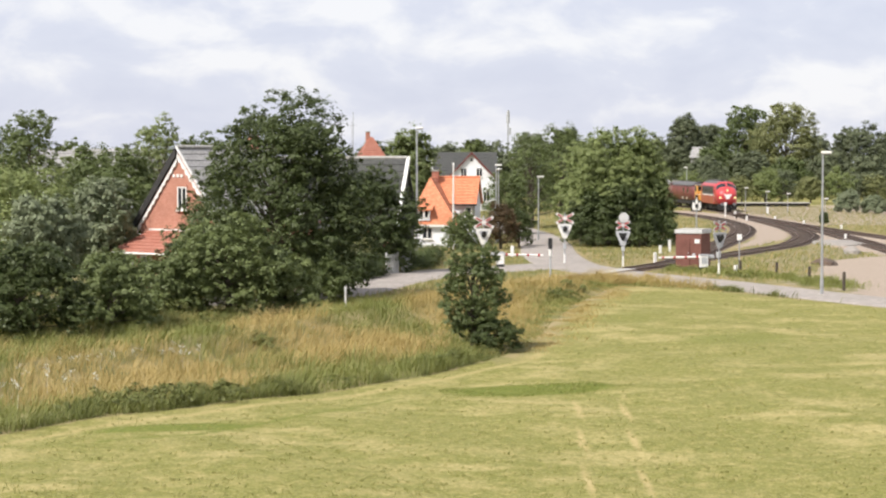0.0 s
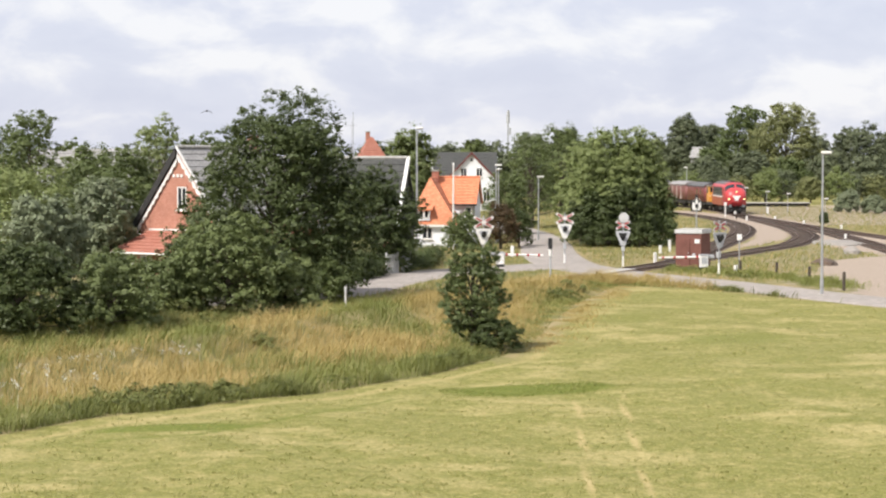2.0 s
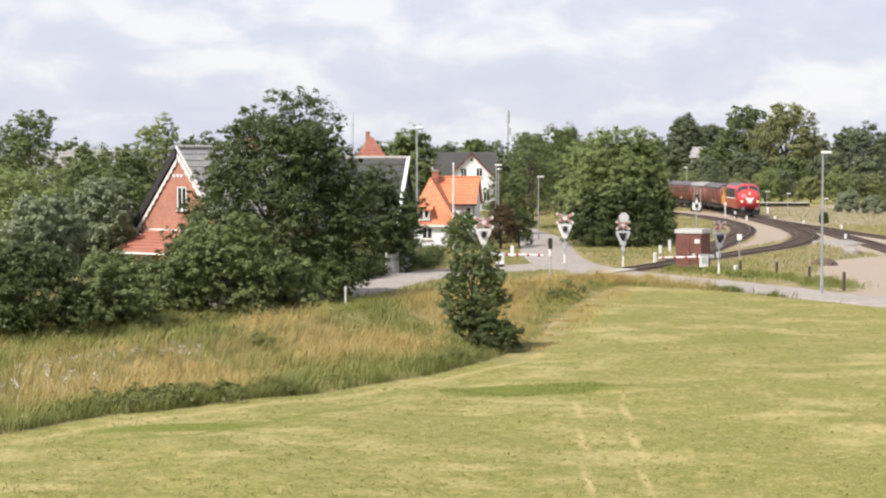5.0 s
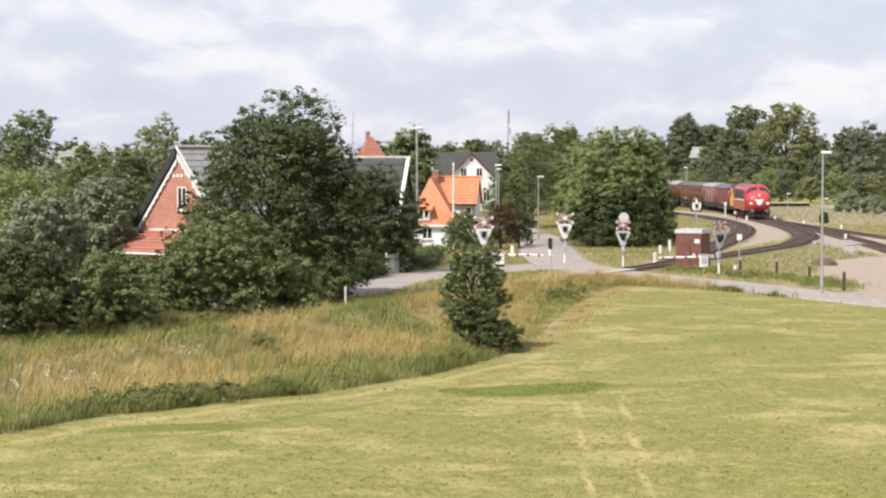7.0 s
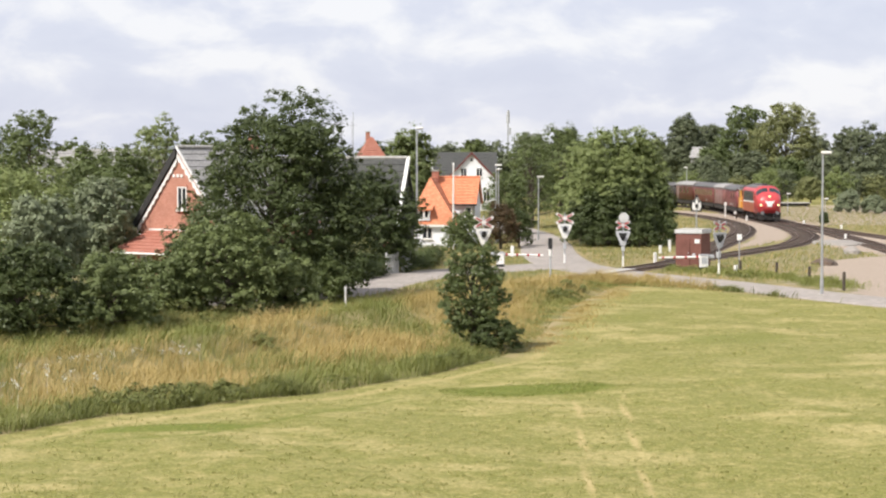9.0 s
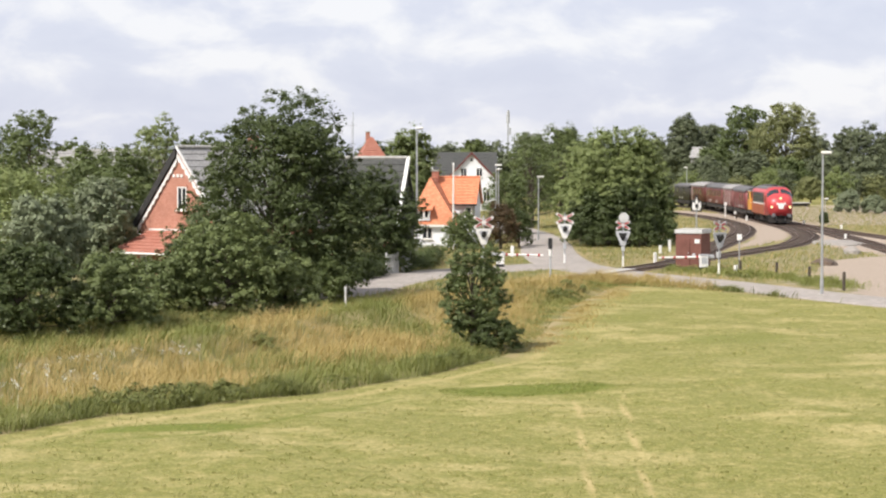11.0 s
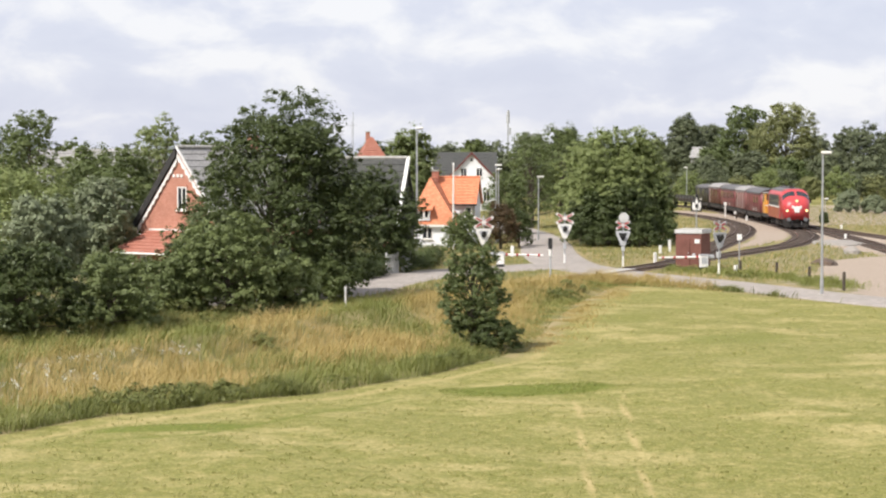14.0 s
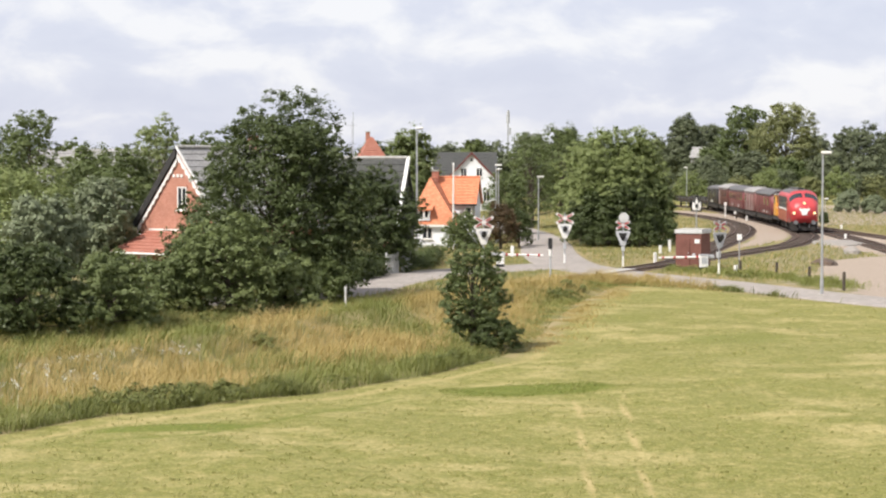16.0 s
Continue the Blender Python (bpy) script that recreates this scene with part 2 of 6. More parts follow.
def prism(poly, thick, m=None, bm=None):
    """A flat polygon in the x-z plane, thick along y, centred on y = 0."""
    bm = bm or bmesh.new()
    a = [bm.verts.new((x, -thick / 2, z)) for x, z in poly]
    b = [bm.verts.new((x, thick / 2, z)) for x, z in poly]
    bm.faces.new(a)
    bm.faces.new(b[::-1])
    for i in range(len(poly)):
        j = (i + 1) % len(poly)
        bm.faces.new((a[j], a[i], b[i], b[j]))
    if m is not None:
        bmesh.ops.transform(bm, matrix=m, verts=a + b)
    return bm


def slab(p, q, r, s, thick, bm=None):
    """A plate with corners p q r s on its upper face."""
    bm = bm or bmesh.new()
    p, q, r, s = map(Vector, (p, q, r, s))
    n = (q - p).cross(s - p).normalized() * thick
    top = [bm.verts.new(v) for v in (p, q, r, s)]
    low = [bm.verts.new(v - n) for v in (p, q, r, s)]
    bm.faces.new(top)
    bm.faces.new(low[::-1])
    for i in range(4):
        j = (i + 1) % 4
        bm.faces.new((top[j], top[i], low[i], low[j]))
    return bm


def smooth_path(pts, step=1.0):
    """Catmull-Rom through the plan points, resampled at even steps."""
    p = np.array([pts[0]] + list(pts) + [pts[-1]], float)
    p[0] = 2 * p[1] - p[2]
    p[-1] = 2 * p[-2] - p[-3]
    out = []
    for i in range(1, len(p) - 2):
        for u in np.linspace(0, 1, 24, endpoint=False):
            a, b, c, d = p[i - 1], p[i], p[i + 1], p[i + 2]
            out.append(0.5 * (2 * b + (c - a) * u + (2 * a - 5 * b + 4 * c - d) * u * u + (3 * b - a - 3 * c + d) * u ** 3))
    out.append(p[-2])
    out = np.array(out)
    s = np.concatenate([[0], np.cumsum(np.hypot(*np.diff(out, axis=0).T))])
    t = np.arange(0, s[-1], step)
    return np.stack([np.interp(t, s, out[:, 0]), np.interp(t, s, out[:, 1])], 1)


def ribbon(line, profile, z=0.0):
    """Sweep a cross-section [(offset, height)...] along a plan line: verts and quads."""
    t = np.gradient(line, axis=0)
    t /= np.linalg.norm(t, axis=1)[:, None]
    nrm = np.stack([-t[:, 1], t[:, 0]], 1)
    k = len(profile)
    vs, fs = [], []
    for p, n in zip(line, nrm):
        for o, h in profile:
            vs.append((p[0] + n[0] * o, p[1] + n[1] * o, z + h))
    for i in range(len(line) - 1):
        for j in range(k - 1):
            a = i * k + j
            fs.append((a, a + 1, a + k + 1, a + k))
    return vs, fs


def inside(poly, x, y):
    """Which points lie in a plan polygon (arrays)."""
    r = np.zeros(x.shape, bool)
    n = len(poly)
    for i in range(n):
        (x0, y0), (x1, y1) = poly[i], poly[(i + 1) % n]
        c = (y0 > y) != (y1 > y)
        r ^= c & (x < (x1 - x0) * (y - y0) / ((y1 - y0) or 1e-9) + x0)
    return r


def far_from(line, x, y):
    """Distance of points from a plan line."""
    d = np.full(x.shape, 1e9)
    for (x0, y0), (x1, y1) in zip(line[:-1], line[1:]):
        dx, dy = x1 - x0, y1 - y0
        u = np.clip(((x - x0) * dx + (y - y0) * dy) / (dx * dx + dy * dy + 1e-12), 0, 1)
        d = np.minimum(d, np.hypot(x - x0 - u * dx, y - y0 - u * dy))
    return d


# ---- plan lines ----
MAIN = smooth_path([(22, 455), (27, 420), (31.7, 380), (35.4, 350), (37.8, 330), (39.5, 315), (40.3, 300), (40.4, 289), (40.2, 279), (39.85, 268), (39.1, 247), (38.3, 226.5),
                    (37.35, 213.5), (36.5, 206), (34.95, 196), (31.0, 180.5), (26.8, 170), (20.2, 155.3), (14.4, 142.6), (7.6, 127.3), (0, 110.5), (-8, 93), (-17, 73), (-30, 44)])
SIDING = smooth_path([(24, 330), (30, 300), (33.5, 275), (34.6, 258), (34.2, 240), (32.7, 222), (30.0, 205), (26.6, 189), (22.8, 173), (19.3, 158), (16.5, 147.3)])
YARD = smooth_path([(39.9, 283), (40.4, 262), (40.8, 240), (41.6, 215), (42.9, 190), (44.8, 160), (47, 120)])
SPUR = smooth_path([(40.4, 238), (40.0, 218), (39.3, 203), (38.3, 186), (36.9, 165), (35, 140)])
ROAD = smooth_path([(38, 78), (30, 95), (23.4, 107.5), (19.8, 116), (16.6, 124), (12.6, 132.5), (9.8, 141), (8.7, 150), (8.6, 165), (9.2, 187), (8.2, 215), (4, 260)])
LANE = smooth_path([(9.2, 146), (4.5, 141), (-0.5, 135), (-4.0, 126), (-6.4, 115.5), (-10.5, 109.5), (-18, 106), (-32, 105), (-60, 104)])
FIELD = [(-80, 20), (-30, 30), (-16, 48), (-12.1, 55.3), (-8.3, 61.5), (-3.5, 67.7), (1.6, 77.3), (3.5, 82.8), (5.7, 97.5), (7.6, 109), (10.8, 121.8), (14.6, 119), (17.7, 112.5), (22.7, 103.0), (29, 91), (37, 74), (60, 40), (60, 10), (-80, 10)]
YARDSAND = [(23.6, 112), (24.6, 128), (26.0, 141), (29.5, 152.5), (33.5, 158), (41, 164), (60, 150), (60, 60), (40, 82), (31, 97.5)]
TRACKSAND = [(33.0, 296), (36, 300), (39.0, 275), (38, 235), (35.5, 208), (33, 195), (28.5, 181), (23, 168), (22, 163), (26, 178), (30, 196), (33, 215), (35, 245), (34.5, 268)]
RIGHTSAND = [(37.3, 205), (40, 222), (43.5, 190), (46, 160), (36, 158), (33.5, 170), (34.5, 185)]
FIELD_EDGE = FIELD[2:11]


# ---- ground ----
def lines(spans):
    out = []
    for a, b, n in spans:
        out += list(np.linspace(a, b, n, endpoint=False))
    return np.array(out + [spans[-1][1]])


def swell(x, y):
    """Height of the ground: soft undulation in the field, level by tracks and roads, flat far off."""
    z = 0.10 * np.sin(x * 0.21 + y * 0.07) + 0.08 * np.sin(y * 0.13 - x * 0.11 + 1.0) + 0.03 * np.sin(x * 0.9 + y * 0.5) + 0.02 * np.sin(x * 1.7 - y * 1.3)
    keep = np.clip((np.minimum(far_from(ROAD, x, y), np.minimum(far_from(LANE, x, y), far_from(MAIN, x, y))) - 3.0) / 8.0, 0, 1)
    keep = keep * np.clip((150 - y) / 30, 0, 1)
    bank = 0.75 * np.clip(1.25 - np.abs(far_from(MAIN, x, y) - 4.2) / 2.2, 0, 1) * np.clip((122 - y) / 12, 0, 1) * (x * 0.909 - (y - 110.5) * 0.42 > 0)
    return z * keep + bank * (x * 0.4 - y * 0.16 + 22 > 0)


def make_ground():
    xs = lines([(-3500, -400, 8), (-400, -60, 14), (-60, -16, 30), (-16, 18, 98), (18, 62, 60), (62, 400, 16), (400, 3500, 8)])
    ys = lines([(-600, 0, 6), (0, 40, 10), (40, 100, 172), (100, 170, 100), (170, 310, 90), (310, 700, 20), (700, 4200, 10)])
    gx, gy = np.meshgrid(xs, ys)
    x, y = gx.ravel(), gy.ravel()
    z = swell(x, y)
    nx, ny = len(xs), len(ys)
    i = (np.arange(ny - 1)[:, None] * nx + np.arange(nx - 1)[None]).ravel()
    me = array_mesh("ground", np.stack([x, y, z], 1), np.stack([i, i + 1, i + nx + 1, i + nx], 1), ground_material())
    me.polygons.foreach_set("use_smooth", [True] * len(me.polygons))
    edge = far_from(FIELD_EDGE, x, y)
    field = inside(FIELD, x, y)
    rough = np.where(field, np.clip(np.where(x > 2.0, 0.6 - edge * 0.2, 0.25 - edge * 0.25), 0, 1), np.where((x > 2.0) & (y < 121), np.clip(0.75 + edge * 0.2, 0, 1), 1.0)) * np.clip((330 - y) / 40, 0, 1)
    sand = np.clip(1.0 * inside(YARDSAND, x, y) + 0.95 * inside(TRACKSAND, x, y) + 0.8 * inside(RIGHTSAND, x, y) + 0.55 * np.clip(1 - far_from(YARD, x, y) / 4.5, 0, 1) + 0.5 * np.clip(1 - far_from(SIDING, x, y) / 4, 0, 1) * (y > 225) + 0.42 * inside([(20.5, 122), (24, 112), (30, 150), (44, 175), (38, 205), (30, 172), (24, 155)], x, y) + 0.62 * ((x > 41) & (y > 235) & (y < 345)) + 0.3 * ((x > 9) & (x < 20) & (y > 146) & (y < 172)), 0, 1)
    lush = np.clip(1.22 - np.hypot((x - 2.9) / 3.3, (y - 67.6 - 0.15 * (x - 2.9)) / 2.0) ** 2, 0, 1)
    for cx, cy, rx, ry, a in ((-7.6, 56.6, 2.6, 1.3, 0.75), (-3.2, 61.6, 1.4, 0.7, 0.5), (12.5, 86, 4.0, 4.5, 0.45), (15.5, 72, 3.0, 3.0, 0.3), (8.6, 96, 2.4, 5.0, 0.4), (6.5, 54, 3.0, 0.9, 0.25)):
        lush = np.maximum(lush, a * np.clip(1.3 - np.hypot((x - cx) / rx, (y - cy - 0.45 * (x - cx)) / ry) ** 2, 0, 1))
    seam = far_from([(-9.1, 53.6), (-6.7, 55.2), (-5.9, 56.9), (-3.4, 61.3), (-1.5, 65.1)], x, y)
    lush = np.maximum(lush, np.clip(0.75 - seam * 2.2, 0, 1))
    straw = np.zeros_like(x)
    for ax, ay, bx, by, w in ((4.3, 65.5, 3.25, 44, 0.24), (5.75, 65.5, 4.6, 44, 0.24)):
        straw = np.maximum(straw, np.clip(0.705 - 0.5 * far_from([(ax, ay), (bx, by)], x, y) / w, 0, 1))
    straw = np.maximum(straw, 0.55 * np.clip(1 - np.abs(edge - 1.3) / 1.1, 0, 1) * field * (x < 4))
    col = me.color_attributes.new("zone", "FLOAT_COLOR", "POINT")
    col.data.foreach_set("color", np.stack([rough, sand, lush, straw], 1).astype(np.float32).ravel())
    return tagged(new("ground", me), "mown hay field, rough verge and bare yard soil", "ground", kind="structure")


def ground_material():
    m = bpy.data.materials.new("field_ground")
    m.use_nodes = True
    nt = m.node_tree
    b = nt.nodes["Principled BSDF"]
    co = nt.nodes.new("ShaderNodeTexCoord")

    def noise_of(scale, detail=5, stretch=None, turn=-8):
        n = nt.nodes.new("ShaderNodeTexNoise")
        n.inputs["Scale"].default_value, n.inputs["Detail"].default_value = scale, detail
        src = co.outputs["Object"]
        if stretch:
            mp = nt.nodes.new("ShaderNodeMapping")
            mp.inputs["Scale"].default_value = stretch
            mp.inputs["Rotation"].default_value = (0, 0, radians(turn))
            nt.links.new(src, mp.inputs[0])
            src = mp.outputs[0]
        nt.links.new(src, n.inputs["Vector"])
        return n.outputs[0]

    def mixed(fac, a, c):
        x = nt.nodes.new("ShaderNodeMix")
        x.data_type = "RGBA"
        for sock, v in ((x.inputs[0], fac), (x.inputs[6], a), (x.inputs[7], c)):
            if isinstance(v, tuple):
                sock.default_value = (*v, 1)
            else:
                nt.links.new(v, sock)
        return x.outputs[2]

    def soft_mask(sock, nz, amount=0.8):
        """The zone's border broken up by noise."""
        a = nt.nodes.new("ShaderNodeMath")
        a.operation = "MULTIPLY_ADD"
        nt.links.new(nz, a.inputs[0])
        a.inputs[1].default_value = amount
        nt.links.new(sock, a.inputs[2])
        return ramp(nt, a.outputs[0], [(0.35 + amount * 0.5, (0, 0, 0)), (0.62 + amount * 0.5, (1, 1, 1))])

    attr = nt.nodes.new("ShaderNodeAttribute")
    attr.attribute_name = "zone"
    sep = nt.nodes.new("ShaderNodeSeparateColor")
    nt.links.new(attr.outputs["Color"], sep.inputs[0])
    fine, mid, broad = noise_of(6.5, 8, (1, 0.8, 1)), noise_of(0.9, 5), noise_of(0.20, 5, (1, 0.5, 1))
    swath = noise_of(0.55, 8, (0.55, 0.8, 1), 14)
    tuft = noise_of(2.3, 7, (1, 0.7, 1))
    green = ramp(nt, fine, [(0.3, (0.118, 0.124, 0.029)), (0.55, (0.166, 0.164, 0.042)), (0.75, (0.224, 0.208, 0.064))])
    pale = ramp(nt, fine, [(0.28, (0.216, 0.190, 0.068)), (0.55, (0.298, 0.258, 0.106)), (0.75, (0.385, 0.33, 0.155))])
    field = mixed(ramp(nt, swath, [(0.45, (0, 0, 0)), (0.59, (1, 1, 1))]), green, pale)
    field = mixed(ramp(nt, broad, [(0.42, (0, 0, 0)), (0.58, (0.9, 0.9, 0.9))]), field, green)
    field = mixed(ramp(nt, tuft, [(0.50, (0, 0, 0)), (0.68, (0.38, 0.38, 0.38))]), field, ramp(nt, fine, [(0.3, (0.290, 0.240, 0.092)), (0.7, (0.41, 0.34, 0.155))]))
    field = mixed(ramp(nt, tuft, [(0.30, (0.5, 0.5, 0.5)), (0.48, (0, 0, 0))]), field, ramp(nt, fine, [(0.3, (0.104, 0.112, 0.027)), (0.7, (0.171, 0.170, 0.050))]))
    speck = noise_of(17.0, 5, (1, 0.45, 1))
    field = mixed(ramp(nt, speck, [(0.52, (0, 0, 0)), (0.70, (0.46, 0.46, 0.46))]), field, (0.40, 0.35, 0.17))
    field = mixed(ramp(nt, speck, [(0.30, (0.42, 0.42, 0.42)), (0.46, (0, 0, 0))]), field, (0.105, 0.115, 0.032))
    lush = ramp(nt, fine, [(0.3, (0.095, 0.114, 0.020)), (0.7, (0.148, 0.165, 0.034))])
    field = mixed(soft_mask(sep.outputs[2], tuft, 0.35), field, lush)
    field = mixed(soft_mask(attr.outputs["Alpha"], tuft, 0.10), field, ramp(nt, fine, [(0.3, (0.288, 0.237, 0.099)), (0.7, (0.396, 0.324, 0.152))]))
    rough = mixed(ramp(nt, broad, [(0.42, (0, 0, 0)), (0.58, (1, 1, 1))]), ramp(nt, mid, [(0.32, (0.105, 0.115, 0.040)), (0.5, (0.165, 0.155, 0.062)), (0.68, (0.25, 0.205, 0.105))]), ramp(nt, mid, [(0.32, (0.145, 0.135, 0.052)), (0.5, (0.235, 0.19, 0.092)), (0.68, (0.32, 0.255, 0.145))]))
    base = mixed(soft_mask(sep.outputs[0], mid, 0.4), field, rough)
    sand = ramp(nt, fine, [(0.3, (0.215, 0.172, 0.132)), (0.55, (0.315, 0.258, 0.205)), (0.75, (0.41, 0.35, 0.29))])
    base = mixed(soft_mask(sep.outputs[1], mid, 0.7), base, sand)
    nt.links.new(base, b.inputs["Base Color"])
    b.inputs["Roughness"].default_value = 0.95
    b.inputs["Specular IOR Level"].default_value = 0.15
    bp = nt.nodes.new("ShaderNodeBump")
    bp.inputs["Strength"].default_value, bp.inputs["Distance"].default_value = 0.6, 0.05
    nt.links.new(fine, bp.inputs["Height"])
    nt.links.new(bp.outputs[0], b.inputs["Normal"])
    return m


make_ground()


def lay(name, line, profile, z, material, parent, label="", category="", kind="", smooth=False):
    vs, fs = ribbon(line, profile, z)
    ob = part(name, mesh_of(name, vs, fs, material, smooth), material, parent, label)
    return tagged(ob, category=category, kind=kind)


for nm, line, half, what in (("road_1", ROAD, 2.0, "worn grey asphalt road over the level crossing"), ("road_2", LANE, 2.5, "worn grey asphalt lane beside the garden hedges")):
    lay(nm, line, [(-half - 0.25, -0.02), (-half, 0.05), (0, 0.085), (half, 0.05), (half + 0.25, -0.02)], 0.02 if nm == "road_1" else 0.012, ASPHALT, None, what, "road", "structure")


# ---- tracks ----
def make_track(name, line, label, bed=BALLAST):
    t = tagged(new(name), label, "railway track", kind="structure")
    lay("ballast", line, [(-1.7, -0.06), (-1.25, 0.045), (1.25, 0.045), (1.7, -0.06)], 0, bed, t, "sandy ballast" if bed is BALLAST_SAND else "dark oily ballast")
    for side in (-0.75, 0.75):
        prof = [(side - 0.07, 0.03), (side - 0.07, 0.05), (side - 0.012, 0.07), (side - 0.012, 0.115), (side - 0.036, 0.125), (side - 0.036, 0.15), (side + 0.036, 0.15), (side + 0.036, 0.125), (side + 0.012, 0.115), (side + 0.012, 0.07), (side + 0.07, 0.05), (side + 0.07, 0.03)]
        lay("rail", line, prof, 0, RAIL, t)
    t2 = np.gradient(line, axis=0)
    t2 /= np.linalg.norm(t2, axis=1)[:, None]
    n = np.stack([-t2[:, 1], t2[:, 0]], 1)
    s = np.arange(0, len(line) - 1, 0.65)
    i = s.astype(int)
    u = (s - i)[:, None]
    c, tt, nn = line[i] * (1 - u) + line[np.minimum(i + 1, len(line) - 1)] * u, t2[i], n[i]
    vs = []
    for a, bb, z in ((-1.28, -0.12, 0.0), (1.28, -0.12, 0.0), (1.28, 0.12, 0.0), (-1.28, 0.12, 0.0), (-1.28, -0.12, 0.075), (1.28, -0.12, 0.075), (1.28, 0.12, 0.075), (-1.28, 0.12, 0.075)):
        p = c + nn * a + tt * bb
        vs.append(np.concatenate([p, np.full((len(p), 1), z)], 1))
    vs = np.stack(vs, 1).reshape(-1, 3)
    q = np.array([(4, 5, 6, 7), (0, 1, 5, 4), (1, 2, 6, 5), (2, 3, 7, 6), (3, 0, 4, 7)])
    fs = (np.arange(len(c))[:, None, None] * 8 + q[None]).reshape(-1, 4)
    ob = part("sleepers", array_mesh("sleepers", vs, fs, SLEEPER), SLEEPER, t)
    tagged(ob, kind="stuff")
    return t


make_track("track_1", MAIN, "curving railway track with rusty rails and dark sleepers")
make_track("track_2", SIDING, "curving siding with rusty rails joining the line")
make_track("track_3", YARD, "yard track with rusty rails in sandy ground", BALLAST_SAND)
make_track("track_4", SPUR, "short spur track with rusty rails beside gravel", BALLAST_SAND)

# crossing panels between the rails
cross = tagged(new("crossing_deck"), "grey concrete panels between the rails of the crossing", "level crossing", kind="structure")
for a, b in ((-3.4, -1.75), (-1.65, 0.0), (0.1, 1.75), (1.85, 3.5)):
    part("panel", box(-0.66, 0.66, a, b, 0.03, 0.14, 0.015), CONCRETE, cross)
cross.matrix_world = pose(11.2, 135.6, 0, 0, 0, -24)


# ---- trees and shrubs ----
SWAY = []


def leaf_cloud(lobes, count, size, rng, droop=0.0):
    """Leaf sprays gathered in tufts over and inside rounded lobes (x, y, z, rx, ry, rz)."""
    count, size = int(count * 2.7), size * 0.57
    A = np.array(lobes, float)
    w = np.maximum(A[:, 3] * A[:, 5] + A[:, 3] * A[:, 4], 0.01)
    tufts = max(len(lobes) * 3, count // 24)
    pick = rng.choice(len(lobes), tufts, p=w / w.sum())
    L = A[pick]
    d = rng.normal(size=(tufts, 3))
    d /= np.linalg.norm(d, axis=1)[:, None]
    ph = pick * 1.7
    bumps = 1 + 0.13 * np.sin(d[:, 0] * 5.1 + ph) * np.sin(d[:, 1] * 4.3 + ph * 2) + 0.10 * np.sin(d[:, 2] * 6.7 + ph * 3 + d[:, 0] * 3.0)
    r = bumps * (1 - 0.46 * rng.random(tufts) ** 1.5) + (rng.random(tufts) < 0.06) * rng.uniform(0.0, 0.22, tufts)
    centre = L[:, :3] + d * r[:, None] * L[:, 3:6]
    reach = np.clip(0.42 * L[:, 3:6].min(axis=1), size * 1.3, size * 3.4) * rng.uniform(0.7, 1.5, tufts)
    k = rng.integers(0, tufts, count)
    e = rng.normal(size=(count, 3)) + d[k] * 0.5 + np.array([0, 0, 0.35])
    e /= np.linalg.norm(e, axis=1)[:, None]
    u = 0.25 + 0.85 * rng.random(count)
    p = centre[k] + e * (reach[k] * u)[:, None] * np.array([1.15, 1.15, 0.72])
    p[:, 2] = np.maximum(p[:, 2], 0.12)
    nrm = e * 0.62 + d[k] * 0.42 + rng.normal(size=(count, 3)) * 0.20 + np.array([0, 0, 0.5])
    nrm /= np.linalg.norm(nrm, axis=1)[:, None]
    a = np.cross(nrm, rng.normal(size=(count, 3)))
    a[:, 2] -= droop
    a -= nrm * (a * nrm).sum(1)[:, None]
    a /= np.linalg.norm(a, axis=1)[:, None] + 1e-9
    b = np.cross(nrm, a)
    s = (size * rng.uniform(0.55, 1.35, count))[:, None]
    v0 = p - a * s * 0.5
    v1 = p + b * s * 0.30 - nrm * s * 0.10
    v2 = p + a * s * 0.62 - nrm * s * 0.16
    v3 = p - b * s * 0.30 - nrm * s * 0.10
    vs = np.stack([v0, v1, v2, v3], 1).reshape(-1, 3)
    q = np.arange(count)[:, None] * 4
    return vs, np.concatenate([q, q + 1, q + 2, q + 3], 1)


def make_lobes(h, rx, ry, z0, n, rng, shape="round"):
    """A crown of height z0..h as overlapping lobes."""
    h *= 1.01
    hh = (h - z0) / 2
    zc = z0 + hh
    lobes = [(0, 0, zc, rx * 0.62, ry * 0.62, hh * 0.72)]
    for i in range(n):
        ang = i * 2.399 + rng.uniform(-0.4, 0.4)
        u = (i + 0.5) / n * 1.86 - 0.93
        if shape == "dome":
            wide = max(0.04, 1 - max(0.0, u) ** 1.35) ** 0.62 * (0.88 + 0.12 * (1 - u))
        elif shape == "cone":
            wide = 1.0 - 0.42 * (u + 1)
        else:
            wide = math.sqrt(max(0.03, 1 - u * u))
        k = rng.uniform(0.19, 0.33)
        rr = wide * rng.uniform(0.55, 0.88)
        big = (math.cos(ang) * rx * rr, math.sin(ang) * ry * rr, zc + u * hh * 0.80, rx * k, ry * k, min(hh * k * 1.05, rx * k * 1.2))
        lobes.append(big)
        for j in range(4):
            d = Vector((rng.normal() + math.cos(ang), rng.normal() + math.sin(ang), rng.normal() * 0.8 + 0.45)).normalized()
            q = rng.uniform(0.30, 0.55)
            lobes.append((big[0] + d.x * big[3], big[1] + d.y * big[4], big[2] + d.z * big[5], big[3] * q, big[4] * q, big[5] * q * 0.8))
    return lobes


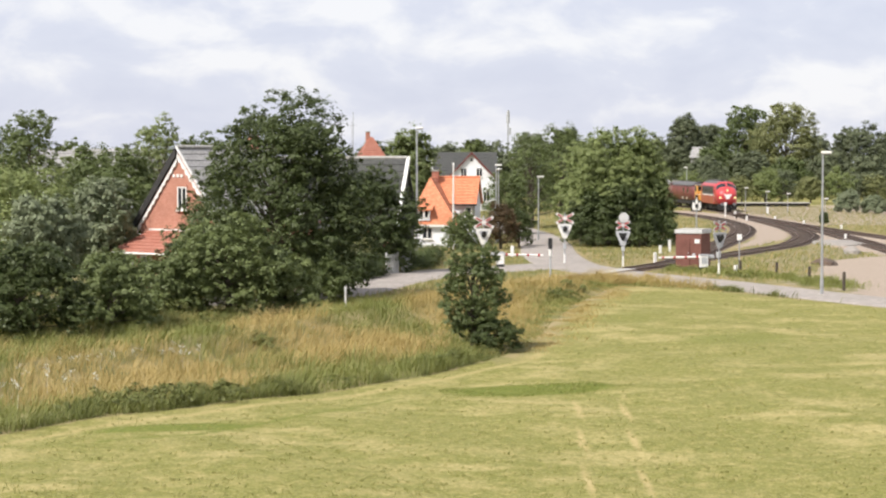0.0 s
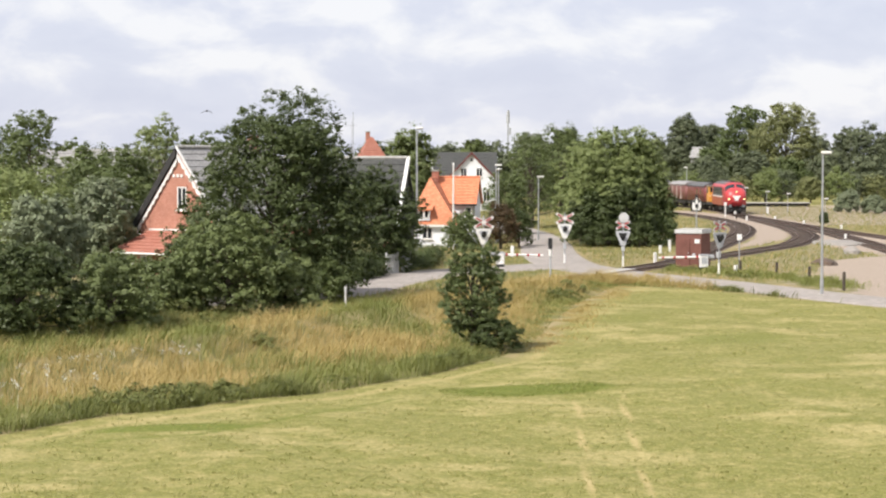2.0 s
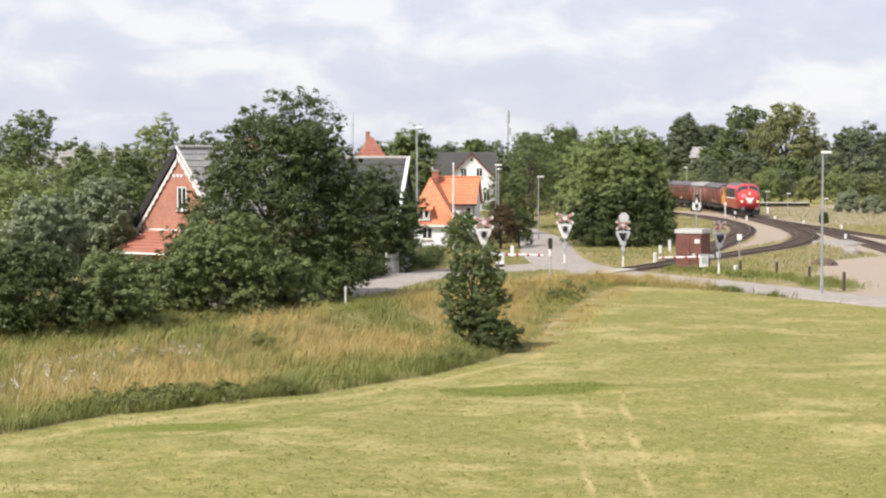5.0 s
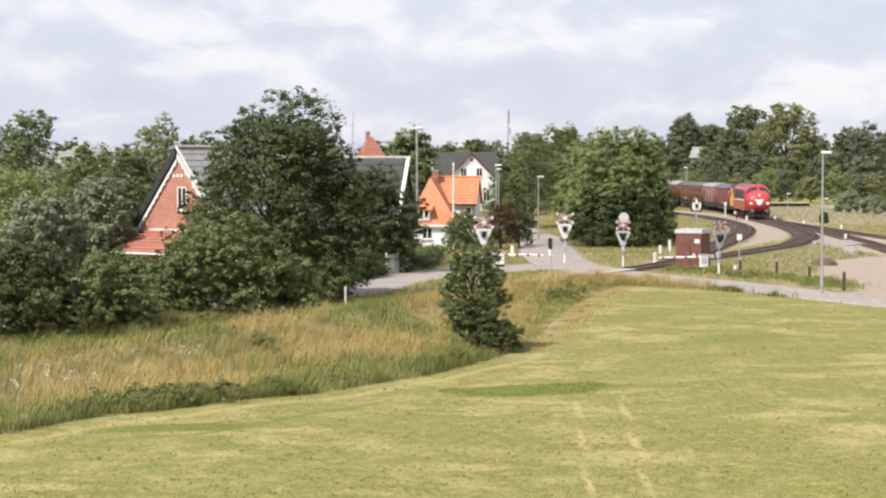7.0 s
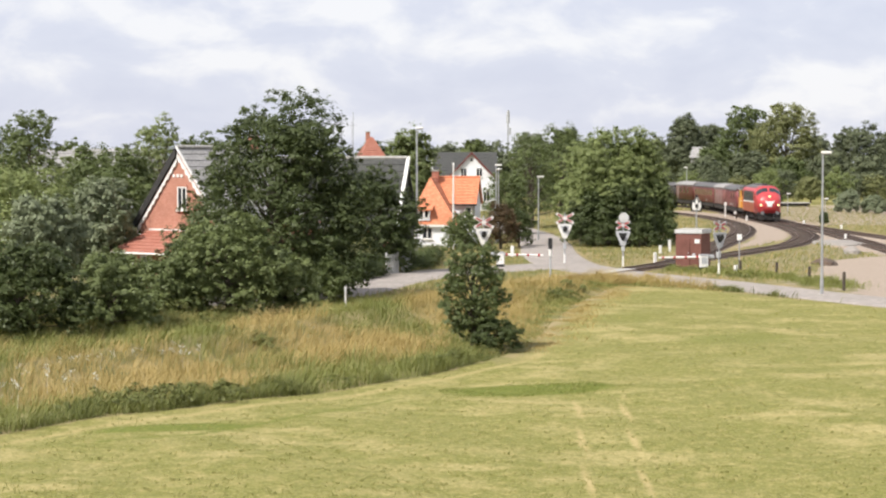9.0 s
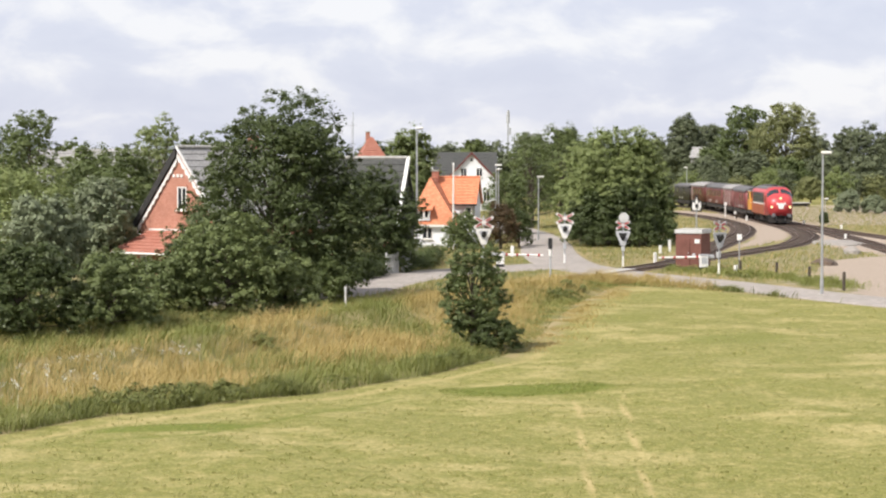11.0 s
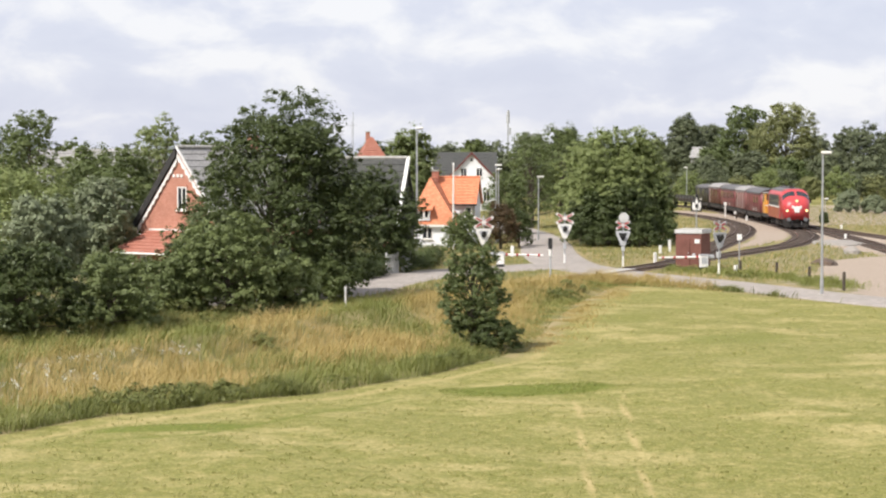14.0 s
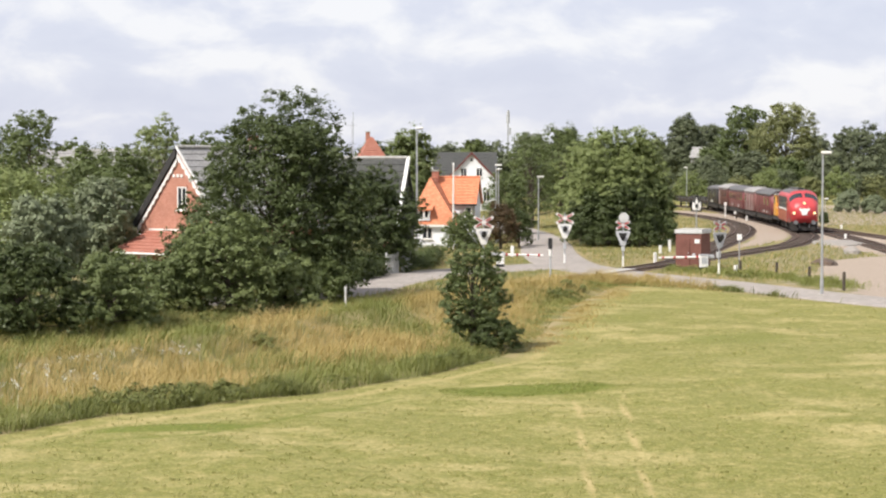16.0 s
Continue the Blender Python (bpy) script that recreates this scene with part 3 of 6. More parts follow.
def make_tree(name, label, x, y, h, rx, leafmat, seed, count=6000, size=0.32, z0=None, ry=None, n=22, shape="round", category="tree", group="", droop=0.0, lean=0.0):
    rng = np.random.default_rng(seed)
    ry = ry or rx
    z0 = h * 0.16 if z0 is None else z0
    t = thing(name, pose(x, y, 0), label, category, group)
    lobes = make_lobes(h, rx, ry, z0, n * 2, rng, shape)
    if lean:
        lobes = [(a + lean * (c / h) ** 2, b, c, d, e2, f) for a, b, c, d, e2, f in lobes]
    bm = bmesh.new()
    tr = max(0.05, h * 0.022)
    top = (rng.uniform(-0.2, 0.2) + lean * 0.3, rng.uniform(-0.2, 0.2), h * 0.62)
    tube((0, 0, -0.05), (top[0] * 0.4, top[1] * 0.4, h * 0.3), tr * 1.5, tr, 9, bm)
    tube((top[0] * 0.4, top[1] * 0.4, h * 0.29), top, tr, tr * 0.4, 7, bm)
    for i, lb in enumerate(lobes[1:]):
        if i % 10 == 0:
            zb = min(h * 0.55, max(h * 0.12, lb[2] * 0.55))
            tube((top[0] * 0.4, top[1] * 0.4, zb), (lb[0] * 0.85, lb[1] * 0.85, lb[2]), tr * 0.42, tr * 0.12, 5, bm)
    part("trunk", bm, BARK, t)
    vs, fs = leaf_cloud(lobes, count, size, rng, droop=droop)
    crown = part("crown", array_mesh("crown", vs, fs, leafmat), leafmat, t)
    if seed in (13, 11, 14, 16, 17, 18):
        SWAY.insert(0, crown) if seed == 13 else SWAY.append(crown)
    return t


# near trees and shrubs by the verge
make_tree("tree", "tall dark green broadleaf tree beside the brick house", -9.1, 111.0, 10.85, 5.1, LEAF_DARK, 11, 24000, 0.32, 0.2, 4.2, 32, "dome", group="trees by the lane", lean=0.6)
make_tree("tree", "dark leafy tree beside the lane", -4.3, 136.0, 7.0, 2.9, LEAF_DARK, 12, 8500, 0.32, 0.2, 2.4, 22, "dome", group="trees by the lane")
make_tree("tree", "young dark green tree standing alone in the verge", 1.25, 81.5, 4.6, 1.28, LEAF_MID, 13, 6500, 0.19, 0.05, 1.15, 26, group="trees by the lane", lean=0.1)
make_tree("shrub", "small dark shrub at the foot of the young tree", 2.15, 80.9, 1.3, 0.95, LEAF_DARK, 29, 2000, 0.19, 0.0, 0.8, 10, "dome", "shrub", "verge shrubs")
make_tree("shrub", "broad mid-green shrub at the foot of the tall tree", -10.3, 97.5, 4.9, 3.0, LEAF_SOFT, 14, 9000, 0.27, 0.1, 2.2, 24, "dome", "shrub", "verge shrubs")
make_tree("shrub", "broad mid-green shrub at the foot of the house", -13.4, 96.0, 3.0, 2.1, LEAF_SOFT, 15, 5200, 0.26, 0.1, 2.0, 18, "dome", "shrub", "verge shrubs")
make_tree("shrub", "mid-green shrub at the lane's edge", -7.6, 98.8, 3.2, 1.5, LEAF_SOFT, 16, 4500, 0.25, 0.1, 1.5, 16, "dome", "shrub", "verge shrubs")
make_tree("shrub", "dense green shrub with drooping branches", -17.6, 85.0, 4.2, 2.7, LEAF_DARK, 17, 8500, 0.26, 0.05, 2.2, 22, "dome", "shrub", "verge shrubs")
make_tree("shrub", "dense green shrub at the foot of the verge trees", -14.6, 89.5, 3.6, 1.9, LEAF_SOFT, 18, 6000, 0.25, 0.05, 1.8, 20, "dome", "shrub", "verge shrubs")
make_tree("shrub", "dense green shrub with drooping branches", -21.5, 88.0, 4.6, 2.6, LEAF_MID, 19, 6500, 0.27, 0.05, 2.2, 20, "dome", "shrub", "verge shrubs")
make_tree("shrub", "low dark shrub under the tall tree", -7.6, 112.5, 3.4, 1.8, LEAF_DARK, 23, 3500, 0.27, 0.05, 1.6, 14, "dome", "shrub", "verge shrubs")
make_tree("shrub", "low green shrub at the lane's edge", -6.0, 107.4, 2.4, 1.3, LEAF_MID, 31, 2600, 0.25, 0.0, 1.2, 12, "dome", "shrub", "verge shrubs")
make_tree("shrub", "dark garden shrub beside the lane", -5.9, 134.6, 2.9, 1.6, LEAF_DARK, 32, 2600, 0.27, 0.0, 1.4, 12, "dome", "shrub", "verge shrubs")
make_tree("shrub", "dark garden shrub beside the lane", -3.5, 138.6, 3.2, 1.6, LEAF_DARK, 33, 2600, 0.27, 0.0, 1.4, 12, "dome", "shrub", "verge shrubs")
make_tree("shrub", "low dark shrub by the hedge", -12.0, 100.0, 4.2, 2.2, LEAF_DARK, 20, 5500, 0.27, 0.05, 1.8, 18, "dome", "shrub", "verge shrubs")

# garden trees behind
for i, (x, y, h, rx, lm, nm, lab) in enumerate((
        (-24.5, 118, 7.6, 3.4, LEAF_LIGHT, "tree", "light green tree in a garden"), (-20.2, 124, 7.4, 2.6, LEAF_MID, "tree", "light green tree in a garden"),
        (-19.9, 119, 6.9, 2.2, LEAF_SILVER, "willow", "silvery grey-green willow in a garden"), (-21.2, 108, 6.0, 2.0, LEAF_SILVER, "willow", "silvery grey-green willow beside the shrubs"),
        (-34.6, 172, 12.7, 2.9, LEAF_MID, "tree", "tall mid-green tree in a garden"), (-37.5, 175, 11.2, 3.0, LEAF_MID, "tree", "tall mid-green tree in a garden"),
        (-29.5, 168, 9.5, 2.6, LEAF_MID, "tree", "round mid-green tree in a garden"), (-26.6, 172, 9.0, 2.6, LEAF_MID, "tree", "light green tree in a garden"), (-25.0, 180, 12.3, 2.7, LEAF_LIGHT, "tree", "tall light green tree in a garden"),
        (-22.0, 185, 10.6, 2.9, LEAF_MID, "tree", "mid-green tree behind the brick house"), (-19.0, 186, 10.2, 2.6, LEAF_MID, "tree", "mid-green tree behind the brick house"), (-30.5, 140, 7.0, 3.4, LEAF_LIGHT, "tree", "light green tree in a garden"),
        (-26, 150, 8.4, 2.6, LEAF_MID, "tree", "mid-green tree in a garden"))):
    make_tree(nm, lab, x, y, h, rx, lm, 40 + i, 5500, 0.36, h * 0.05, None, 16, "dome" if i % 3 else "round", group="garden trees", droop=0.8 if nm == "willow" else 0.0)

# clump between the road and the railway
for i, (x, y, h, rx, lm, c, lab) in enumerate((
        (14.6, 182, 10.9, 3.3, LEAF_LIGHT, 7500, "large light green tree beside the road"), (17.4, 182.5, 11.0, 2.7, LEAF_LIGHT, 6500, "tall light green tree beside the railway"), (13.1, 180, 8.6, 2.2, LEAF_LIGHT, 5000, "light green tree at the road bend"), (16.0, 179.5, 8.2, 2.6, LEAF_LIGHT, 5000, "light green tree at the edge of the clump"), (13.0, 187, 9.8, 2.9, LEAF_LIGHT, 6000, "mid-green tree beside the road"),
        (17.6, 184, 9.6, 3.0, LEAF_LIGHT, 6500, "mid-green tree beside the railway"), (18.8, 181, 6.2, 1.8, LEAF_MID, 4000, "mid-green shrubby tree beside the railway"),
        (15.9, 177.5, 5.6, 3.0, LEAF_DARK, 5500, "dark shrubby tree under the larger trees"), (13.0, 178.5, 5.2, 1.9, LEAF_DARK, 3800, "dark shrubby tree at the road bend"),
        (9.8, 226, 10.8, 3.6, LEAF_MID, 4000, "dark tree behind the road"), (13.6, 232, 11.8, 3.4, LEAF_MID, 4000, "tall mid-green tree behind the road"), (6.4, 205, 6.6, 2.6, LEAF_MID, 3500, "mid-green tree beside the lane"),
        (12.0, 177, 2.6, 1.4, LEAF_DARK, 1800, "low dark shrub under the roadside trees"), (14.0, 175.6, 2.4, 1.8, LEAF_DARK, 1800, "low dark shrub under the roadside trees"), (17.0, 175.8, 2.4, 1.7, LEAF_DARK, 1800, "low dark shrub under the roadside trees"), (19.2, 178.6, 2.4, 1.3, LEAF_MID, 1500, "low dark shrub under the roadside trees"),
        (4.9, 172, 4.0, 1.5, LEAF_RED, 2600, "reddish brown shrub by the road"), (6.6, 176, 3.4, 1.2, LEAF_DARK, 2000, "dark shrub by the road"), (1.6, 158, 3.6, 1.6, LEAF_MID, 2600, "green garden shrub by the white house"),
        (24.2, 268, 8.8, 3.4, LEAF_MID, 3200, "mid-green tree by the railway"))):
    make_tree("tree" if h > 5 else "shrub", lab, x, y, h, rx, lm, 70 + i, c, 0.36 if h > 5 else 0.28, h * 0.03, None, 20, "dome", "tree" if h > 5 else "shrub", "trees by the road")

# distant trees
for i, (x, y, h, rx, lm) in enumerate((
        (-4.4, 275, 11.8, 3.9, LEAF_SOFT), (5.3, 350, 11.6, 3.1, LEAF_SOFT), (18.3, 305, 13.0, 2.9, LEAF_MID), (14.2, 330, 12.2, 3.2, LEAF_HAZED),
        (71.5, 424, 19.8, 7.4, LEAF_YELLOW), (64.5, 436, 19.8, 6.6, LEAF_MID), (49.5, 420, 17.4, 4.3, LEAF_HAZED), (58.0, 445, 15.5, 5.5, LEAF_HAZED), (88.0, 430, 15.2, 7.0, LEAF_HAZED), (97.5, 436, 14.6, 6.4, LEAF_HAZED), (81.0, 445, 13.2, 5.5, LEAF_HAZED),
        (54.5, 410, 10.2, 4.6, LEAF_MID), (50.5, 393, 8.2, 4.4, LEAF_HAZED), (61.5, 408, 9.4, 4.6, LEAF_HAZED), (44.0, 425, 12.2, 4.6, LEAF_HAZED), (76.5, 405, 8.8, 5.0, LEAF_HAZED), (68.5, 402, 7.6, 4.4, LEAF_MID), (84.5, 404, 8.4, 4.8, LEAF_HAZED), (92.5, 408, 8.2, 4.8, LEAF_HAZED), (38.5, 440, 11.5, 4.5, LEAF_MID),
        (10.4, 410, 11.0, 4.5, LEAF_HAZED), (1.0, 420, 11.2, 4.5, LEAF_HAZED), (24.5, 400, 10.8, 5.0, LEAF_HAZED), (31.0, 430, 11.6, 5.0, LEAF_HAZED), (-11.5, 330, 10.6, 4.0, LEAF_HAZED))):
    make_tree("tree", "tall dark green tree beyond the railway" if lm is LEAF_HAZED else "tall leafy green tree beyond the railway", x, y, h, rx, lm, 100 + i, 7500 if h > 12 else 4000, 0.80, h * 0.05, None, 20, "dome", group="distant trees")
# lineside bushes at the far side of the yard
for i, (x, y, h, rx, lm) in enumerate((*((43.0 + 4.1 * k, 352 + 5 * math.sin(k * 1.9), 5.6 + 0.9 * math.sin(k * 2.3), 3.1, (LEAF_LIGHT, LEAF_HAZED, LEAF_YELLOW)[k % 3]) for k in range(10)), (42.5, 382, 5.0, 3.2, LEAF_HAZED), (38, 396, 5.4, 3.2, LEAF_MID),
        (57.6, 289, 3.3, 1.7, LEAF_SILVER), (60.2, 284, 2.6, 1.8, LEAF_SILVER), (44.3, 236.5, 1.5, 0.45, LEAF_DARK))):
    make_tree("shrub", "silvery lineside bush in dry grass" if lm is LEAF_SILVER else "green bush beside the railway", x, y, h, rx, lm, 140 + i, 2800, 0.42 if h > 2 else 0.2, 0.1, None, 12, "dome", "shrub", "lineside bushes")


def far_woods():
    rng = np.random.default_rng(5)
    lobes = []
    for x in np.arange(-420, 470, 7.0):
        y = 720 + rng.uniform(-60, 140)
        h = rng.uniform(9, 15)
        lobes.append((x, y, h * 0.45, rng.uniform(6, 9), 6, h * 0.55))
    vs, fs = leaf_cloud(lobes, 16000, 1.7, rng)
    return tagged(new("far_woods", array_mesh("far_woods", vs, fs, LEAF_DARK)), "distant dark green woods along the horizon", "woods", kind="stuff")


far_woods()


# ---- grasses ----
def blades(name, n, where, h0, h1, width, material, label, seed, bend=0.35, wind=0.12):
    rng = np.random.default_rng(seed)
    x, y = where(rng, n)
    n = len(x)
    z = swell(x, y)
    h = rng.uniform(h0, h1, n) * (1 + 0.38 * np.sin(x * 1.3 + 0.7 * np.sin(y)) * np.sin(y * 0.9) + 0.38 * np.sin(x * 2.9 + y * 1.1) * np.sin(y * 2.3 - x))
    h *= np.where(x > 1.0, np.clip(0.25 + 0.4 * far_from(FIELD_EDGE, x, y), 0, 1), 1.0)
    a = rng.uniform(0, 2 * math.pi, n)
    lean = rng.uniform(0.1, 1.0, n) * bend * h
    dx, dy = np.cos(a) * lean + wind * h * (1 + 0.9 * np.sin(x * 0.8 + 1.7 * np.sin(y * 0.5))), np.sin(a) * lean + 0.6 * wind * h * np.sin(x * 0.6 + y * 0.9)
    px, py = -np.sin(a) * width * 0.5, np.cos(a) * width * 0.5
    base = np.stack([x, y, z - 0.01], 1)
    side = np.stack([px, py, np.zeros(n)], 1)
    mid = base + np.stack([dx * 0.3, dy * 0.3, h * 0.6], 1)
    tip = base + np.stack([dx, dy, h], 1)
    vs = np.stack([base - side, base + side, mid + side * 0.8, tip, mid - side * 0.8], 1).reshape(-1, 3)
    k = np.arange(n)[:, None] * 5
    tri = np.concatenate([np.concatenate([k, k + 1, k + 2], 1), np.concatenate([k, k + 2, k + 4], 1), np.concatenate([k + 4, k + 2, k + 3], 1)])
    return tagged(new(name, array_mesh(name, vs, tri, material)), label, "grass", kind="stuff")


def open_ground(x, y):
    return (far_from(ROAD, x, y) > 2.5) & (far_from(LANE, x, y) > 2.9) & (far_from(MAIN, x, y) > 2.0) & (far_from(SIDING, x, y) > 2.0)


def verge(dry):
    def where(rng, n):
        x, y = rng.uniform(-30, 16, n * 3), rng.uniform(46, 133, n * 3)
        patch = 0.8 * np.sin(x * 0.55 + 1.3 * np.sin(y * 0.21)) + 0.8 * np.sin(y * 0.33 + x * 0.2) + 0.7 * np.sin(x * 1.5 + 2 * np.sin(y * 0.6)) * np.sin(y * 0.8 + x * 0.5) + rng.normal(size=n * 3) * 0.5
        e = far_from(FIELD_EDGE, x, y)
        patch = patch - 2.2 * np.exp(-e / 1.2) - 0.65 + 1.25 * np.exp(-((e - 4.8) / 3.6) ** 2) + 0.1 * (x > -6) + 0.75 * (x > 1.8)
        ok = ~inside(FIELD, x, y) & open_ground(x, y) & (np.abs(x) < y * 0.235 + 1) & ((patch > 0) == dry) & ((x * 0.909 - (y - 110.5) * 0.42 > -2.0) | (y < 98)) & (far_from(MAIN, x, y) < 17) & (y < 132)
        ok &= (x * 0.42 - y * 0.18 + 30 > 0) | (far_from(MAIN, x, y) < 14)
        return x[ok][:n], y[ok][:n]
    return where


def mown(rng, n):
    k = rng.integers(0, n // 5, n * 2)
    cy = 44 + 80 * rng.random(n // 5) ** 1.5
    cx = rng.uniform(-1, 1, n // 5) * (cy * 0.232 + 0.5)
    x, y = cx[k] + rng.normal(size=n * 2) * 0.05, cy[k] + rng.normal(size=n * 2) * 0.05
    ok = inside(FIELD, x, y)
    return x[ok][:n], y[ok][:n]


def yard_grass(rng, n):
    x, y = rng.uniform(-8, 60, n * 3), 104 + 226 * rng.random(n * 3) ** 1.8
    ok = open_ground(x, y) & ~inside(YARDSAND, x, y) & ~inside(TRACKSAND, x, y) & ~inside(RIGHTSAND, x, y) & ~inside(FIELD, x, y) & (far_from(YARD, x, y) > 2.2) & (far_from(SPUR, x, y) > 2.2) & (x < y * 0.235) & (x * 0.909 - (y - 110.5) * 0.42 < 12)
    return x[ok][:n], y[ok][:n]


blades("dry_tall_grass", 125000, verge(True), 0.22, 0.62, 0.016, GRASS_DRY, "tall dry seeding grass on the rough verge", 21, 1.4, 0.2)
blades("green_tall_grass", 125000, verge(False), 0.2, 0.56, 0.018, GRASS_GREEN, "tall green grass on the rough verge", 22, 1.4, 0.18)


def edge_growth(rng, n):
    """Rank dark grass in a broken strip along the mown edge and at the feet of the shrubs."""
    x, y = rng.uniform(-22, 8, n * 8), rng.uniform(46, 118, n * 8)
    e = far_from(FIELD_EDGE, x, y)
    strip = e + rng.normal(size=n * 8) * 0.3 < 0.35 + 0.6 * np.sin(x * 0.9 + 0.5) + 0.5 * np.sin(x * 2.3 + 1) + 0.4 * np.sin(x * 5.3) + 1.1 * np.exp(-((x + 8) / 2.6) ** 2)
    foot = far_from([(-21, 84.5), (-17, 84.2), (-14, 88), (-10.5, 94), (-7, 97.5), (-4.5, 100.5)], x, y) + rng.normal(size=n * 8) * 0.4 < 1.0 + 0.5 * np.sin(x * 1.4)
    ok = (strip & (x > -12.5) & (x < 2.2) | foot) & ~inside(FIELD, x, y) & open_ground(x, y) & (np.abs(x) < y * 0.235 + 1)
    return x[ok][:n], y[ok][:n]


blades("rank_grass", 52000, edge_growth, 0.22, 0.6, 0.022, WEED, "rank dark green grass along the mown edge", 35, 1.2, 0.2)


def lush_patch(rng, n):
    x, y = rng.uniform(-11, 7, n * 3), rng.uniform(55, 72, n * 3)
    a = np.hypot((x - 2.9) / 3.3, (y - 67.6 - 0.15 * (x - 2.9)) / 1.9) < 1 + 0.12 * np.sin(x * 3.1)
    ok = a & inside(FIELD, x, y)
    return x[ok][:n], y[ok][:n]


blades("lush_grass", 26000, lush_patch, 0.012, 0.045, 0.022, LUSH, "lush dark green grass patch in the mown field", 28, 0.7)
blades("mown_grass", 40000, mown, 0.02, 0.07, 0.02, STUBBLE, "short mown grass and hay stubble", 23, 0.9)
blades("yard_grass", 60000, yard_grass, 0.08, 0.34, 0.03, GRASS_GREEN, "patchy grass between the tracks and the road", 24)
blades("dry_yard_grass", 22000, yard_grass, 0.06, 0.30, 0.03, GRASS_DRY, "patchy dry grass between the tracks and the road", 27)


def along(line, spread):
    def where(rng, n):
        p = smooth_path(line, 0.2)
        k = rng.integers(0, len(p), n * 2)
        x, y = p[k, 0] + rng.normal(size=n * 2) * spread, p[k, 1] + rng.normal(size=n * 2) * spread * 1.4
        ok = open_ground(x, y) & (np.sin(x * 2.1) + np.sin(y * 1.7 + x) + rng.normal(size=n * 2) * 0.7 > -0.5)
        return x[ok][:n], y[ok][:n]
    return where


blades("roadside_grass", 9000, along([(16.2, 118.5), (19.2, 112.4), (21.6, 108.6), (25, 101.6)], 0.35), 0.15, 0.5, 0.03, WEED, "uneven green grass along the road's edge", 36, 1.0)
blades("lineside_grass", 7500, along([(14.4, 141.5), (17.6, 137.2), (20.0, 133.2), (22.5, 127.6), (23.4, 119)], 0.7), 0.1, 0.38, 0.03, GRASS_GREEN, "green grass between the hut and the road", 37, 1.0)
blades("crossing_grass", 9000, along([(6.2, 118.0), (8.4, 121.6), (10.6, 124.0), (12.2, 124.8)], 0.55), 0.3, 0.75, 0.022, GRASS_DRY, "tall dry grass beside the crossing", 38, 1.2, 0.2)
blades("edge_grass", 16000, along([(3.2, 82.0), (5.7, 97.5), (7.6, 109), (10.4, 120.5)], 0.8), 0.05, 0.22, 0.022, GRASS_DRY, "short dry grass where the verge meets the field", 39, 1.2)


def weed_patch(name, spots, label, seed, material=WEED):
    """Leafy weeds in low uneven clumps; spots are (x, y, spread, height, clumps)."""
    rng = np.random.default_rng(seed)
    lobes = []
    for x, y, sp, h, n in spots:
        for _ in range(n):
            hh = h * rng.uniform(0.5, 1.1)
            px, py = x + rng.normal() * sp, y + rng.normal() * sp * 1.3
            lobes.append((px, py, hh * 0.45 + float(swell(np.array([px]), np.array([py]))[0]), hh * rng.uniform(0.5, 0.9), hh * rng.uniform(0.5, 0.9), hh * 0.55))
    vs, fs = leaf_cloud(lobes, 70 * len(lobes), 0.17, rng)
    return tagged(new(name, array_mesh(name, vs, fs, material)), label, "weeds", kind="stuff")


weed_patch("nettles", [(-10.6, 60.6, 0.35, 0.42, 10), (-9.4, 62.4, 0.5, 0.55, 20), (-8.3, 63.8, 0.5, 0.6, 20), (-7.0, 65.0, 0.4, 0.5, 16), (-5.6, 66.8, 0.35, 0.45, 10), (-3.6, 69.6, 0.3, 0.35, 6), (0.1, 77.2, 0.4, 0.5, 10), (-0.8, 75.8, 0.3, 0.35, 6), (-7.4, 80, 0.5, 0.5, 8), (-10.4, 84, 1.0, 0.5, 8), (-13.2, 56.4, 0.4, 0.35, 6)], "dark green weeds along the mown edge", 25)
weed_patch("verge_undergrowth", [(-19.2, 84.6, 0.7, 0.8, 9), (-17.2, 84.8, 0.7, 0.75, 9), (-15.4, 87.0, 0.6, 0.8, 9), (-13.6, 91.0, 0.6, 0.8, 9), (-12.2, 93.6, 0.6, 0.85, 9), (-10.6, 95.0, 0.6, 0.75, 9), (-8.9, 96.6, 0.6, 0.7, 9), (-7.0, 98.6, 0.5, 0.6, 7), (-20.0, 87.5, 0.8, 1.3, 9), (-17.5, 88.8, 0.8, 1.4, 9), (-15.5, 91.5, 0.8, 1.3, 9), (-13.4, 94.2, 0.7, 1.3, 9), (-16.0, 92.5, 0.9, 1.7, 10), (-12.0, 97.5, 0.8, 1.6, 10), (-9.4, 98.6, 0.7, 1.5, 10), (-19.0, 91.0, 0.9, 1.8, 10), (-14.2, 95.6, 0.8, 1.6, 10)], "leafy green undergrowth at the foot of the shrubs", 34)
weed_patch("weeds", [(5.9, 108.5, 0.5, 0.5, 12), (7.0, 113.0, 0.4, 0.45, 8), (8.6, 118.5, 0.4, 0.4, 6), (18.6, 131.2, 0.5, 0.4, 5), (1.6, 80.6, 0.35, 0.5, 8), (20.0, 130.0, 0.5, 0.35, 6)], "dark green weeds beside the road", 26)


